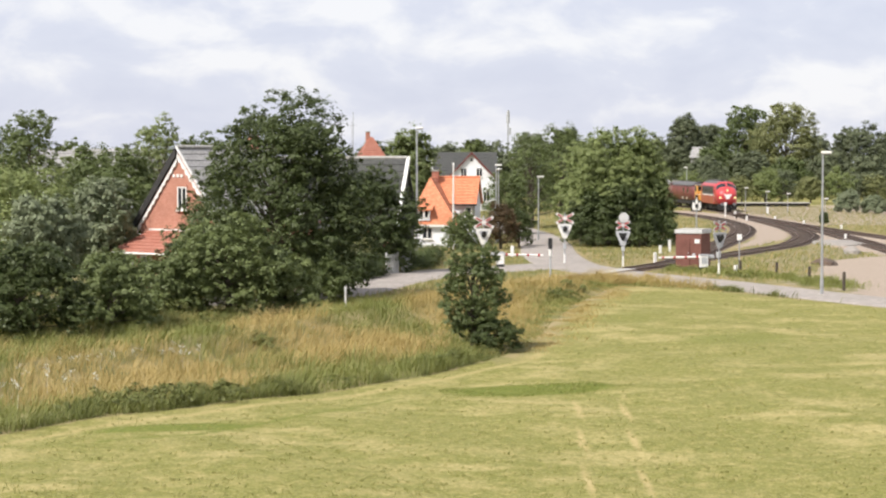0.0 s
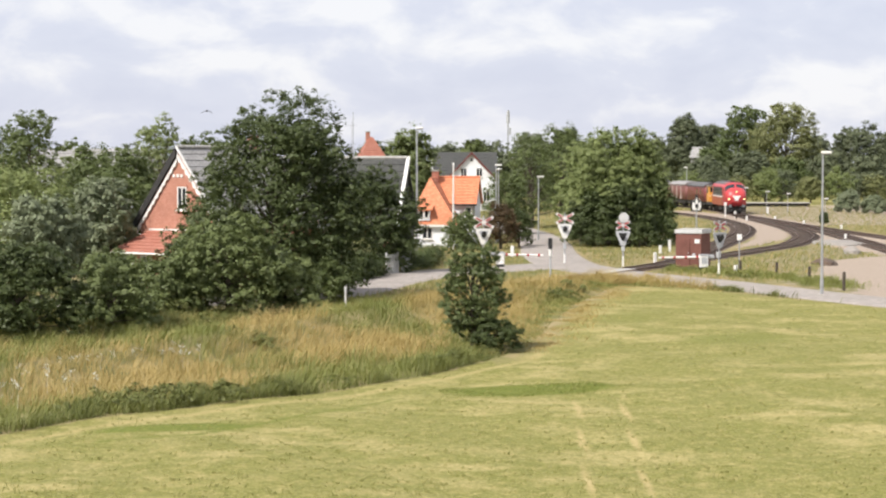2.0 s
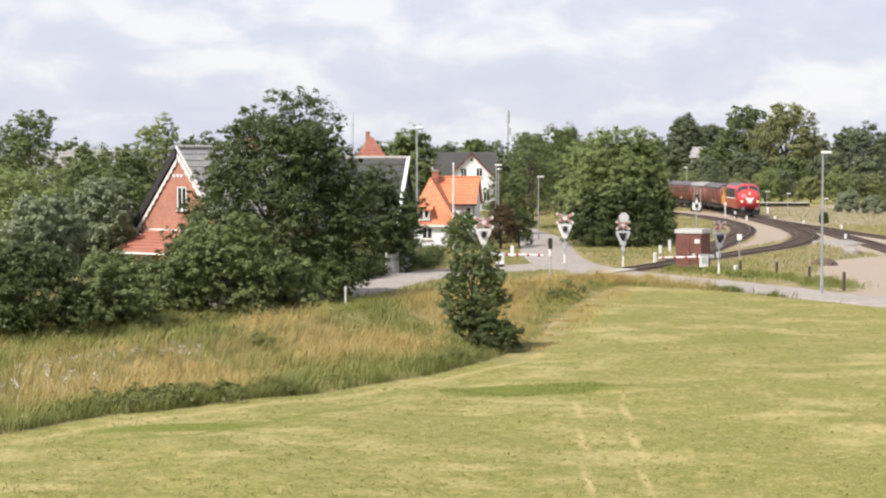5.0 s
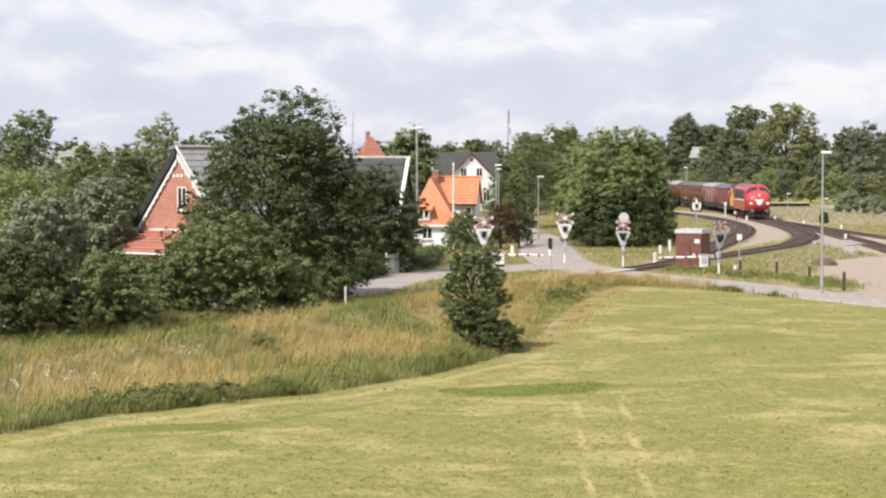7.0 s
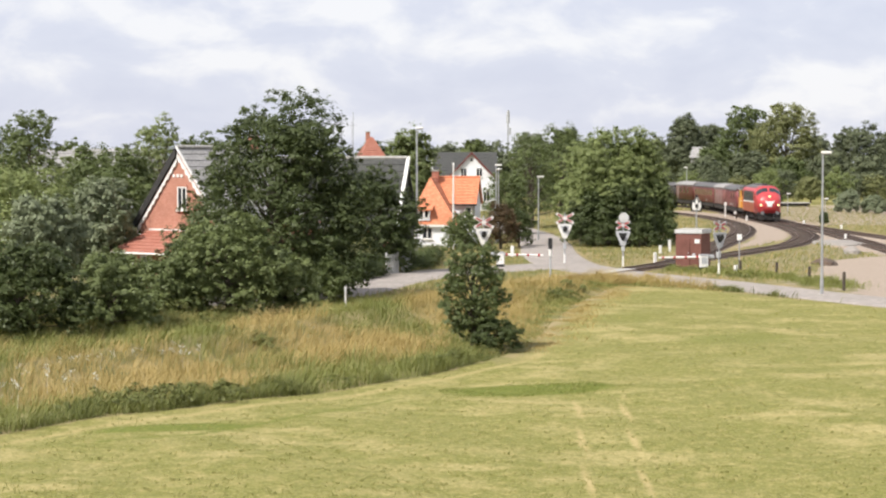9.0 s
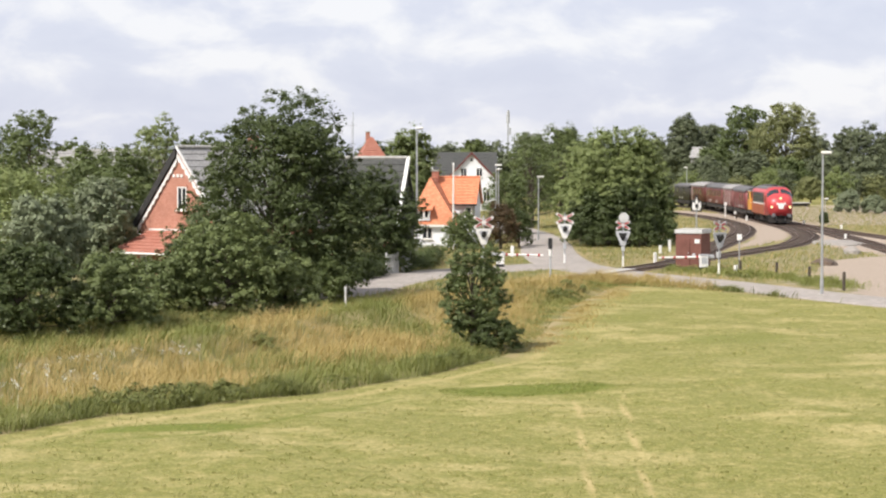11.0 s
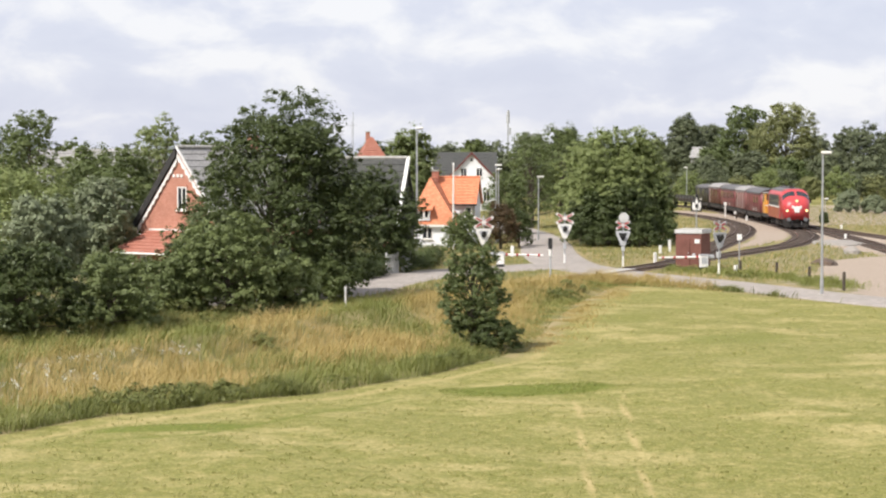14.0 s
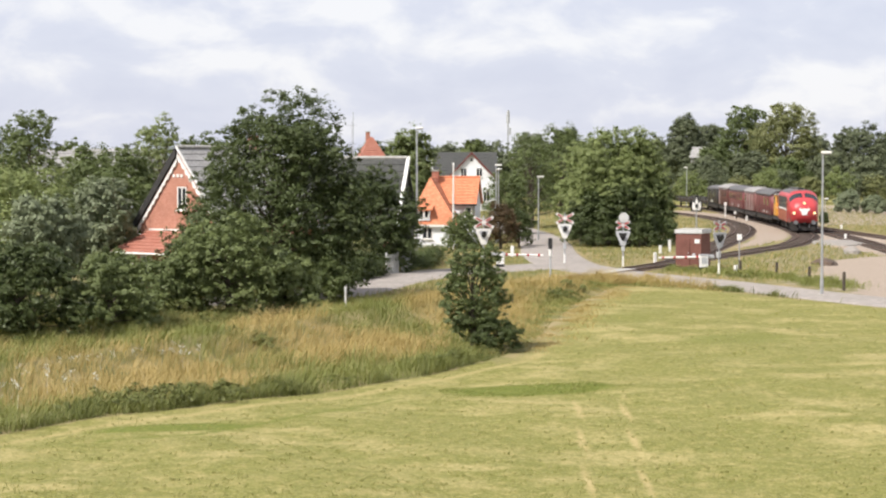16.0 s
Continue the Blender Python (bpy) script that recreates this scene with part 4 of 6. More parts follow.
def umbels():
    rng = np.random.default_rng(31)
    vs, fs = [], []
    for cx, cy, s, n in ((-12.6, 69.6, 0.4, 7), (-11.6, 75.0, 0.5, 7), (-12.3, 64.5, 0.5, 6), (-9.9, 73.6, 0.9, 10), (-13.4, 66.5, 0.5, 4), (-13.6, 62.0, 0.5, 4)):
        for _ in range(n):
            x, y = cx + rng.normal() * s, cy + rng.normal() * s
            if inside(FIELD, np.array([x]), np.array([y]))[0]:
                continue
            h = rng.uniform(0.6, 0.85)
            for _ in range(8):
                ox, oy, r = rng.normal() * 0.07, rng.normal() * 0.07, rng.uniform(0.012, 0.028)
                k = len(vs)
                zz = h + rng.uniform(-0.12, 0.1)
                vs += [(x + ox + math.cos(i * 1.2566) * r, y + oy + math.sin(i * 1.2566) * r, zz) for i in range(5)] + [(x + ox * 0.4, y + oy * 0.4, zz - 0.05)]
                fs += [(k + i, k + (i + 1) % 5, k + 5) for i in range(5)] + [(k, k + 1, k + 2, k + 3, k + 4)]
            k = len(vs)
            vs += [(x - 0.01, y, 0), (x + 0.01, y, 0), (x, y, h - 0.2)]
            fs.append((k, k + 1, k + 2))
    return tagged(new("white_wildflowers", mesh_of("white_wildflowers", vs, fs, FLOWER)), "white flower heads standing in the tall grass", "wildflowers", kind="stuff")


umbels()


# ---- houses ----
def wall_with_gable(w, eave, ridge, thick, base=0.0):
    """A gable wall in the x-z plane, w wide."""
    return prism([(-w / 2, base), (w / 2, base), (w / 2, eave), (0, ridge), (-w / 2, eave)], thick)


def window(parent, m, w, h, glass=GLASS, frame_mat=WHITE, mullions=1, sill=True, label="white-framed window"):
    """A window lying in the local x-z plane, facing -y, its lower middle at the origin of m."""
    f = 0.07
    bm = bmesh.new()
    for a in (box(-w / 2, w / 2, -0.05, 0.05, 0, f), box(-w / 2, w / 2, -0.05, 0.05, h - f, h), box(-w / 2, -w / 2 + f, -0.05, 0.05, f, h - f), box(w / 2 - f, w / 2, -0.05, 0.05, f, h - f)):
        me = bpy.data.meshes.new("bar")
        a.to_mesh(me)
        bm.from_mesh(me)
        bpy.data.meshes.remove(me)
    for i in range(mullions):
        x = -w / 2 + w * (i + 1) / (mullions + 1)
        box(x - 0.035, x + 0.035, -0.045, 0.045, f, h - f, 0, bm)
    win = part("window", bm, frame_mat, parent, label)
    win.matrix_local = m
    part("pane", box(-w / 2 + f, w / 2 - f, -0.012, 0.012, f, h - f), glass, win)
    if sill:
        part("sill", box(-w / 2 - 0.06, w / 2 + 0.06, -0.14, 0.03, -0.07, 0.0, 0.01), frame_mat, win)
    return win


def roof_rows(parent, p, q, r, s, material, rows, name="roof", proud=0.035):
    """A roof slope p-q (eave) to s-r (ridge), its courses stepping over one another."""
    p, q, r, s = map(Vector, (p, q, r, s))
    n = (q - p).cross(s - p).normalized()
    bm = bmesh.new()
    pts = []
    for i in range(rows):
        pts += [(i / rows, proud), ((i + 1) / rows, 0.004)]
    ring = [(p - n * 0.12, q - n * 0.12)] + [(p.lerp(s, f) + n * h, q.lerp(r, f) + n * h) for f, h in pts] + [(s - n * 0.12, r - n * 0.12)]
    vs = [(bm.verts.new(u), bm.verts.new(v)) for u, v in ring]
    k = len(vs)
    for i in range(k):
        j = (i + 1) % k
        bm.faces.new((vs[i][0], vs[i][1], vs[j][1], vs[j][0]))
    bm.faces.new([v[0] for v in vs])
    bm.faces.new([v[1] for v in vs][::-1])
    bmesh.ops.recalc_face_normals(bm, faces=bm.faces[:])
    return part(name, bm, material, parent)


def chimney(parent, x, y, z0, z1, w=0.5, material=BRICK):
    c = part("chimney", box(x - w / 2, x + w / 2, y - w / 2, y + w / 2, z0, z1, 0.02), material, parent, "brick chimney")
    part("chimney_cap", box(x - w / 2 - 0.06, x + w / 2 + 0.06, y - w / 2 - 0.06, y + w / 2 + 0.06, z1, z1 + 0.12, 0.02), CONCRETE, c)
    return c


def brick_house():
    h = thing("brick_house", pose(-15.25, 118, 0, 0, 0, -38), "red brick house with grey slate roof and white gable trim", "house")
    w, L, eave, ridge = 6.2, 7.6, 4.25, 8.1
    ins = 0.15
    part("gable_wall", wall_with_gable(w, eave, ridge, 0.3), BRICK, h, "red brick gable wall")
    back = part("gable_wall", wall_with_gable(w, eave, ridge, 0.3), BRICK, h)
    back.location = (0, L, 0)
    for sx in (-1, 1):
        part("side_wall", box(sx * (w / 2 - 0.3), sx * w / 2, ins, L - ins, 0, eave), BRICK, h)
    k = (ridge - eave) / (w / 2)
    ov = 0.45
    for sx in (-1, 1):
        e = (w / 2 + ov) * sx
        ze = eave - ov * k + 0.16
        a, b = (e, -0.22, ze), (e, L + 0.4, ze)
        c, d = (0, L + 0.4, ridge + 0.16), (0, -0.22, ridge + 0.16)
        roof_rows(h, *((b, a, d, c) if sx < 0 else (a, b, c, d)), SLATE, 12)
    # barge boards with a toothed lower edge
    for sx in (-1, 1):
        pts_top = [(sx * (w / 2 + ov) * (1 - i / 24), eave - ov * k + (ridge - eave + ov * k) * i / 24) for i in range(25)]
        low = []
        pts_top = [(x, z - (0.42 if sx < 0 else 0.16)) for x, z in pts_top]
        for i, (x, z) in enumerate(pts_top[::-1]):
            low.append((x, z - (0.36 if i % 2 else 0.18)))
        b = part("barge_board", prism(pts_top + low, 0.08), WHITE, h, "white scalloped barge board")
        b.location = (0, -0.23, 0)
        # left board is wide and dark: shade under the roof edge put into colour
        low_b = 0.30 if sx < 0 else -0.15
        dk = part("verge_board", prism([(sx * (w / 2 + ov), eave - ov * k - low_b), (0, ridge - low_b), (0, ridge + 0.26), (sx * (w / 2 + ov), eave - ov * k + 0.24)], 0.16), DARKWOOD if sx < 0 else WHITE, h, "verge board coloured dark for the shaded left rake" if sx < 0 else "white verge board")
        dk.location = (0, -0.30, 0)
    part("ridge_cap", tube((0, -0.25, ridge + 0.2), (0, L + 0.4, ridge + 0.2), 0.12, seg=8), CONCRETE, h)
    for x in (-0.32, 0.0, 0.32):
        part("brick_ornament", box(x - 0.09, x + 0.09, -0.2, -0.14, 6.55, 6.73), WHITE, h, "white brick ornament")
    window(h, pose(0.35, -0.16, 4.65), 0.75, 1.35, mullions=1)
    part("window_arch", prism([(-0.1, 6.0), (0.8, 6.0), (0.7, 6.16), (0.35, 6.24), (0.0, 6.16)], 0.1), BRICK, h).location = (0, -0.17, 0)
    window(h, pose(1.7, -0.16, 1.0), 0.9, 1.4)
    chimney(h, 0.0, 6.2, 7.6, 9.0)
    # lean-to in front of the gable
    part("annex_wall", box(-2.3, 1.6, -2.5, -0.16, 0, 2.42), BRICK, h, "red brick annex")
    roof_rows(h, (-2.75, -2.9, 2.30), (2.0, -2.9, 2.30), (1.6, -0.2, 3.45), (-2.3, -0.2, 3.45), REDTILE, 7, "annex_roof")
    part("roof_flashing", box(-2.35, 1.6, -0.24, -0.16, 3.44, 3.54), WHITE, h)
    part("gutter", tube((-2.75, -2.92, 2.22), (2.0, -2.92, 2.22), 0.06), WHITE, h, "white gutter")
    window(h, pose(-1.6, -2.52, 0.8), 0.7, 1.3)
    window(h, pose(-0.2, -2.52, 0.8), 0.9, 1.3)
    return h


brick_house()


def slate_house():
    h = thing("slate_house", pose(-7.25, 147, 0, 0, 0, -11), "house with dark slate roof and white verge", "house")
    L, w, eave, ridge = 9.0, 7.0, 3.2, 7.6
    for x in (-L / 2, L / 2):
        g = part("gable_wall", wall_with_gable(w, eave, ridge - 0.1, 0.3), DARKSLATE, h, "dark clad gable wall")
        g.matrix_local = pose(x * 0.98, 0, 0, 0, 0, 90)
    for y in (-w / 2, w / 2):
        part("side_wall", box(-L / 2 + 0.1, L / 2 - 0.1, y - 0.15, y + 0.15, 0, eave), BRICK, h, "red brick wall")
    roof_rows(h, (-L / 2 - 0.3, -w / 2 - 0.5, eave - 0.5), (L / 2 + 0.3, -w / 2 - 0.5, eave - 0.5), (L / 2 + 0.3, 0, ridge + 0.1), (-L / 2 - 0.3, 0, ridge + 0.1), DARKSLATE, 10)
    roof_rows(h, (L / 2 + 0.3, w / 2 + 0.5, eave - 0.5), (-L / 2 - 0.3, w / 2 + 0.5, eave - 0.5), (-L / 2 - 0.3, 0, ridge + 0.1), (L / 2 + 0.3, 0, ridge + 0.1), DARKSLATE, 10)
    part("verge_board", slab((L / 2 + 0.24, -w / 2 - 0.55, eave - 0.42), (L / 2 + 0.46, -w / 2 - 0.55, eave - 0.42), (L / 2 + 0.46, 0, ridge + 0.2), (L / 2 + 0.24, 0, ridge + 0.2), 0.28), WHITE, h, "white verge board")
    part("ridge_cap", tube((-L / 2 - 0.3, 0, ridge + 0.1), (L / 2 + 0.3, 0, ridge + 0.1), 0.13, seg=8), CONCRETE, h)
    window(h, pose(1.5, -w / 2 - 0.16, 0.95), 1.1, 1.3)
    return h


slate_house()


def tile_house():
    """White house under a bright orange clay roof, with a lower front wing."""
    h = thing("tile_house", pose(0.05, 180, 0, 0, 0, -6), "white rendered house with bright orange clay tile roof", "house")
    ridge, eave = 5.95, 3.75
    part("main_wall", box(-1.0, 2.7, 0.2, 6.5, 0, eave), RENDERED, h, "white rendered wall")
    for x in (-0.8, 2.7):
        g = part("gable_wall", wall_with_gable(6.3, eave, ridge - 0.1, 0.25), RENDERED, h)
        g.matrix_local = pose(x * 0.96, 3.35, 0, 0, 0, 90)
    roof_rows(h, (-1.0, -0.15, eave - 0.12), (2.95, -0.15, eave - 0.12), (2.95, 3.35, ridge), (-1.0, 3.35, ridge), TILE, 9)
    roof_rows(h, (2.95, 6.85, eave - 0.12), (-1.0, 6.85, eave - 0.12), (-1.0, 3.35, ridge), (2.95, 3.35, ridge), TILE, 9)
    part("ridge_cap", tube((-1.0, 3.35, ridge + 0.04), (2.95, 3.35, ridge + 0.04), 0.11, seg=8), TILE, h)
    part("gutter", tube((1.0, -0.22, eave - 0.18), (2.95, -0.22, eave - 0.18), 0.07), DARKWOOD, h, "dark gutter")
    # steep wing with its gable roof running towards the road
    part("wing_wall", box(-2.1, 1.0, -4.0, 0.2, 0, 2.25), RENDERED, h, "white rendered wing")
    wr, we = 6.0, 1.95
    roof_rows(h, (-2.8, 3.2, we), (-2.8, -4.3, we), (-1.0, -1.6, wr), (-1.0, 3.2, wr), TILE, 9, "wing_roof")
    roof_rows(h, (1.7, -4.3, we), (1.7, 3.2, we), (-1.0, 3.2, wr), (-1.0, -1.6, wr), TILE, 9, "wing_roof")
    hip = bmesh.new()
    hv = [hip.verts.new(c) for c in ((-2.8, -4.3, we), (1.7, -4.3, we), (-1.0, -1.6, wr))]
    hip.faces.new(hv)
    ex = bmesh.ops.extrude_face_region(hip, geom=hip.faces[:])
    bmesh.ops.translate(hip, vec=(0, 0.05, -0.1), verts=[v for v in ex["geom"] if isinstance(v, bmesh.types.BMVert)])
    part("wing_roof", hip, TILE, h)
    # dormer
    dm = part("dormer", box(-2.25, -0.75, -4.25, -2.2, 2.3, 3.3), RENDERED, h, "white roof dormer")
    part("dormer_roof", slab((-2.5, -4.5, 3.28), (-0.5, -4.5, 3.28), (-0.5, -1.9, 3.9), (-2.5, -1.9, 3.9), 0.14), TILE, dm)
    for x in (-1.97, -1.5, -1.03):
        window(h, pose(x, -4.27, 2.5), 0.42, 0.72, mullions=0, sill=False)
    part("eave_board", box(-2.5, 1.7, -4.32, -4.24, we - 0.2, we - 0.02), WHITE, h)
    window(h, pose(2.2, 0.02, 2.25), 0.62, 1.15, mullions=0)
    window(h, pose(-1.0, -4.02, 0.7), 0.9, 1.0)
    chimney(h, -1.0, 2.6, 5.6, 6.5, 0.6, REDTILE)
    part("downpipe", tube((2.75, 0.12, 0.0), (2.75, 0.12, 3.6), 0.05), STEEL, h)
    return h


tile_house()


def gabled_house():
    """White villa with a dark roof and a cross gable trimmed in dark red."""
    h = thing("white_villa", pose(4.2, 300, 0), "white villa with dark slate roof and wine-red gable trim", "house")
    w, eave, ridge = 7.2, 4.7, 8.5
    part("gable_wall", wall_with_gable(w, eave, ridge, 0.3), RENDERED, h, "white gable wall")
    part("main_wall", box(-5.4, 3.6, 1.2, 9.0, 0, 5.0), RENDERED, h, "white rendered wall")
    part("gable_side", box(-w / 2, -w / 2 + 0.3, 0.1, 1.2, 0, eave), RENDERED, h)
    k = (ridge - eave) / (w / 2)
    for sx in (-1, 1):
        e, ze = sx * (w / 2 + 0.35), eave - 0.35 * k + 0.12
        a, b, c, d = (e, -0.4, ze), (e, 5.0, ze), (0, 5.0, ridge + 0.12), (0, -0.4, ridge + 0.12)
        roof_rows(h, *((b, a, d, c) if sx < 0 else (a, b, c, d)), DARKSLATE, 8)
        part("barge_board", slab((e, -0.42, ze + 0.02), (0, -0.42, ridge + 0.16), (0, -0.42, ridge - 0.16), (e, -0.42, ze - 0.30), 0.1), WINEWOOD, h, "wine-red barge board")
    roof_rows(h, (-5.8, 0.8, 5.0), (3.9, 0.8, 5.0), (3.9, 5.0, 8.65), (-5.8, 5.0, 8.65), DARKSLATE, 8)
    roof_rows(h, (3.9, 9.4, 5.0), (-5.8, 9.4, 5.0), (-5.8, 5.0, 8.65), (3.9, 5.0, 8.65), DARKSLATE, 8)
    g = part("gable_wall", wall_with_gable(7.6, 5.0, 8.5, 0.2), RENDERED, h)
    g.matrix_local = pose(-5.35, 5.0, 0, 0, 0, 90)
    part("verge_board", slab((-5.95, 0.7, 5.05), (-5.7, 0.7, 5.05), (-5.7, 5.0, 8.75), (-5.95, 5.0, 8.75), 0.2), WHITE, h, "white verge board")
    window(h, pose(-0.0, -0.17, 7.2), 0.5, 0.65, mullions=0, sill=False)
    for x in (-1.15, 1.15):
        window(h, pose(x, -0.17, 5.0), 0.9, 1.3)
    for x in (-2.2, 0.2, 2.2):
        window(h, pose(x, -0.17, 1.4), 1.0, 1.5)
    return h


gabled_house()


def tower_house():
    h = thing("red_roofed_villa", pose(-9.25, 262, -0.15, 0, 0, 12), "tall house with a red pyramid roof and chimney", "house")
    part("wall", box(-1.5, 1.5, -1.5, 1.5, 0, 7.9), BRICK, h, "red brick wall")
    for i in range(4):
        m = pose(0, 0, 0, 0, 0, 90 * i)
        pts = [m @ Vector(v) for v in ((-1.8, -1.8, 7.8), (1.8, -1.8, 7.8), (0.2, -0.2, 10.6), (-0.2, -0.2, 10.6))]
        roof_rows(h, *pts, REDTILE, 8)
        window(h, m @ pose(0, -1.52, 5.6), 1.0, 1.4)
    chimney(h, -0.4, 0.2, 9.8, 11.2, 0.5)
    part("aerial", tube((-2.4, 0.6, 8.2), (-2.4, 0.6, 12.6), 0.03, seg=6), STEEL, h)
    part("aerial", tube((-3.0, 0.6, 12.1), (-1.8, 0.6, 12.1), 0.025, seg=6), STEEL, h)
    return h


tower_house()


def barn(x, y, w, L, eave, ridge, turn, wallm, roofm, label):
    h = thing("farm_house", pose(x, y, 0, 0, 0, turn), label, "house", "houses among the trees")
    for s in (-1, 1):
        part("side_wall", box(-L / 2, L / 2, s * w / 2 - 0.12, s * w / 2 + 0.12, 0, eave), wallm, h)
        g = part("gable_wall", wall_with_gable(w, eave, ridge - 0.1, 0.25), wallm, h)
        g.matrix_local = pose(s * (L / 2 - 0.1), 0, 0, 0, 0, 90)
    roof_rows(h, (-L / 2 - 0.3, -w / 2 - 0.4, eave - 0.3), (L / 2 + 0.3, -w / 2 - 0.4, eave - 0.3), (L / 2 + 0.3, 0, ridge), (-L / 2 - 0.3, 0, ridge), roofm, 7)
    roof_rows(h, (L / 2 + 0.3, w / 2 + 0.4, eave - 0.3), (-L / 2 - 0.3, w / 2 + 0.4, eave - 0.3), (-L / 2 - 0.3, 0, ridge), (L / 2 + 0.3, 0, ridge), roofm, 7)
    window(h, pose(0, -w / 2 - 0.14, 1.0), 1.1, 1.2)
    return h


barn(-33.0, 196, 8, 12, 5.6, 8.6, 8, RENDERED, SLATE, "grey-roofed house half hidden in garden trees")
barn(52.2, 415, 5, 2.2, 8.2, 10.1, -20, SLATE, SLATE, "grey house with slate roof among dark trees")


# ---- railway fixtures ----
def street_lamp(x, y, h, label, turn=0, r=0.07, group="lamp posts"):
    t = thing("street_lamp", pose(x, y, 0, 0, 0, turn), label, "lamp post", group)
    part("pole", tube((0, 0, -0.05), (0, 0, h), r * 1.15, r * 0.7, 10), STEEL, t, "galvanised pole")
    part("collar", tube((0, 0, 0), (0, 0, 0.9), r * 1.5, r * 1.4, 10), STEEL, t)
    part("arm", tube((0, 0, h - 0.05), (0.25, 0, h + 0.05), 0.035, seg=8), STEEL, t)
    hd = part("lamp_head", box(-0.10, 0.50, -0.13, 0.13, h, h + 0.15, 0.05), WHITE, t, "pale lamp head")
    part("lens", box(0.1, 0.45, -0.09, 0.09, h - 0.04, h + 0.01, 0.02), CONCRETE, hd)
    return t


street_lamp(21.15, 113.4, 7.9, "tall galvanised street lamp at the yard entrance")
street_lamp(8.85, 188.7, 5.9, "galvanised street lamp beside the road", 10)
street_lamp(39.4, 329.0, 6.2, "galvanised platform lamp beside the track", 170)
street_lamp(-1.95, 152.0, 9.85, "tall galvanised street lamp by the slate-roofed house", 0, 0.085)
street_lamp(4.75, 182.0, 7.0, "street lamp standing near the white villa", 0)
street_lamp(5.1, 187.0, 6.6, "street lamp standing near the white villa", 60)
for x, y, h in ((46.3, 291, 2.9), (49.3, 291, 2.6), (49.6, 264, 2.4), (44.6, 300, 3.3)):
    street_lamp(x, y, h, "short platform lamp with white head", 30, 0.05, "platform lamps")

pole = thing("flagpole", pose(0.88, 172.5, 0), "white flagpole beside the orange-roofed house", "flagpole")
part("pole", tube((0, 0, -0.05), (0, 0, 7.15), 0.10, 0.06, 10), WHITE, pole)
part("knob", tube((0, 0, 7.15), (0, 0, 7.3), 0.09, 0.03, 8), WHITE, pole)

for x, y, z, r, lab in ((15.95, 500, 19.6, 0.22, "tall thin radio mast on the horizon"), (-13.0, 295, 14.4, 0.06, "thin aerial mast behind the houses")):
    t = thing("radio_mast", pose(x, y, 0), lab, "mast")
    part("mast", tube((0, 0, -0.1), (0, 0, z), r, r * 0.7, 8), STEEL, t)
    if r > 0.2:
        part("antenna", tube((0, 0, z - 3.2), (0, 0, z - 0.2), r * 1.7, seg=8), SIGN_GREY, t)
        part("antenna", tube((0.5, 0, z - 6), (0.5, 0, z - 4.4), 0.25, seg=8), SIGN_GREY, t)


def cross_arm(parent, z, length, ang, thick=0.05, base=WHITE):
    """One arm of a crossbuck with red ends on white."""
    w = 0.17
    arm = part("cross_arm", prism([(-length / 2, -w / 2), (length / 2, -w / 2), (length / 2, w / 2), (-length / 2, w / 2)], thick), base, parent, "white arm with red bands")
    arm.matrix_local = pose(0, -0.09 - (0.03 if ang > 0 else 0.0), z, 0, ang, 0)
    for sx in (-1, 1):
        b = part("red_band", box(sx * length * 0.10, sx * length * 0.40, -thick / 2 - 0.008, thick / 2 + 0.008, -w * 0.30, w * 0.30), SIGN_RED, arm)
    return arm


def crossing_signal(x, y, h, turn, label, back=False, disc=False):
    t = thing("crossing_signal", pose(x, y, 0, 0, 0, turn), label, "crossing signal", "crossing signals")
    part("mast", tube((0, 0, -0.05), (0, 0, h), 0.06, 0.05, 10), STEEL, t, "grey mast")
    part("mast_band", tube((0, 0, 0.0), (0, 0, 0.75), 0.075, seg=10), WHITE, t, "white band")
    for ang in (-29, 29):
        cross_arm(t, h - 0.42, 1.45 if back else 1.12, ang, base=WHITE if back else (PALEROOF if disc else SIGN_GREY))
    shield = part("signal_shield", prism([(-0.52, h - 0.82), (0.52, h - 0.82), (0.50, h - 1.02), (0.16, h - 1.85), (-0.16, h - 1.85), (-0.50, h - 1.02)], 0.05), SIGN_GREY if not back else WHITE, t, "grey signal background plate")
    shield.location = (0, -0.08, 0)
    inner = part("signal_plate", prism([(-0.3, h - 0.96), (0.3, h - 0.96), (0.27, h - 1.08), (0.09, h - 1.5), (-0.09, h - 1.5), (-0.27, h - 1.08)], 0.06), BLACK if not back else SIGN_GREY, shield)
    part("signal_lamp", tube((0, -0.13, h - 1.25), (0, -0.02, h - 1.25), 0.14, seg=14), BLACK if back else GLASS, shield, "dark signal lens")
    part("lamp_hood", tube((0, -0.26, h - 1.16), (0, -0.1, h - 1.12), 0.16, 0.15, 12), BLACK, shield)
    if disc:
        part("round_sign", tube((0.06, -0.16, h + 0.12), (0.06, -0.12, h + 0.12), 0.36, seg=24), PALEROOF, t, "pale round sign")
        part("sign_bracket", box(-0.03, 0.03, -0.13, 0.0, h - 0.1, h + 0.3), STEEL, t)
    part("bell_box", box(-0.12, 0.12, -0.08, 0.14, 1.1, 1.5, 0.02), SIGN_GREY, t)
    return t


crossing_signal(8.8, 147.0, 3.75, 4, "level crossing signal with red and white cross", True)
crossing_signal(12.75, 143.9, 3.35, -12, "level crossing signal with cross and round sign", False, True)
crossing_signal(18.2, 134.0, 3.6, 25, "level crossing signal with grey and red cross")
crossing_signal(2.6, 131.0, 3.95, 10, "level crossing signal half hidden by a young tree", True)

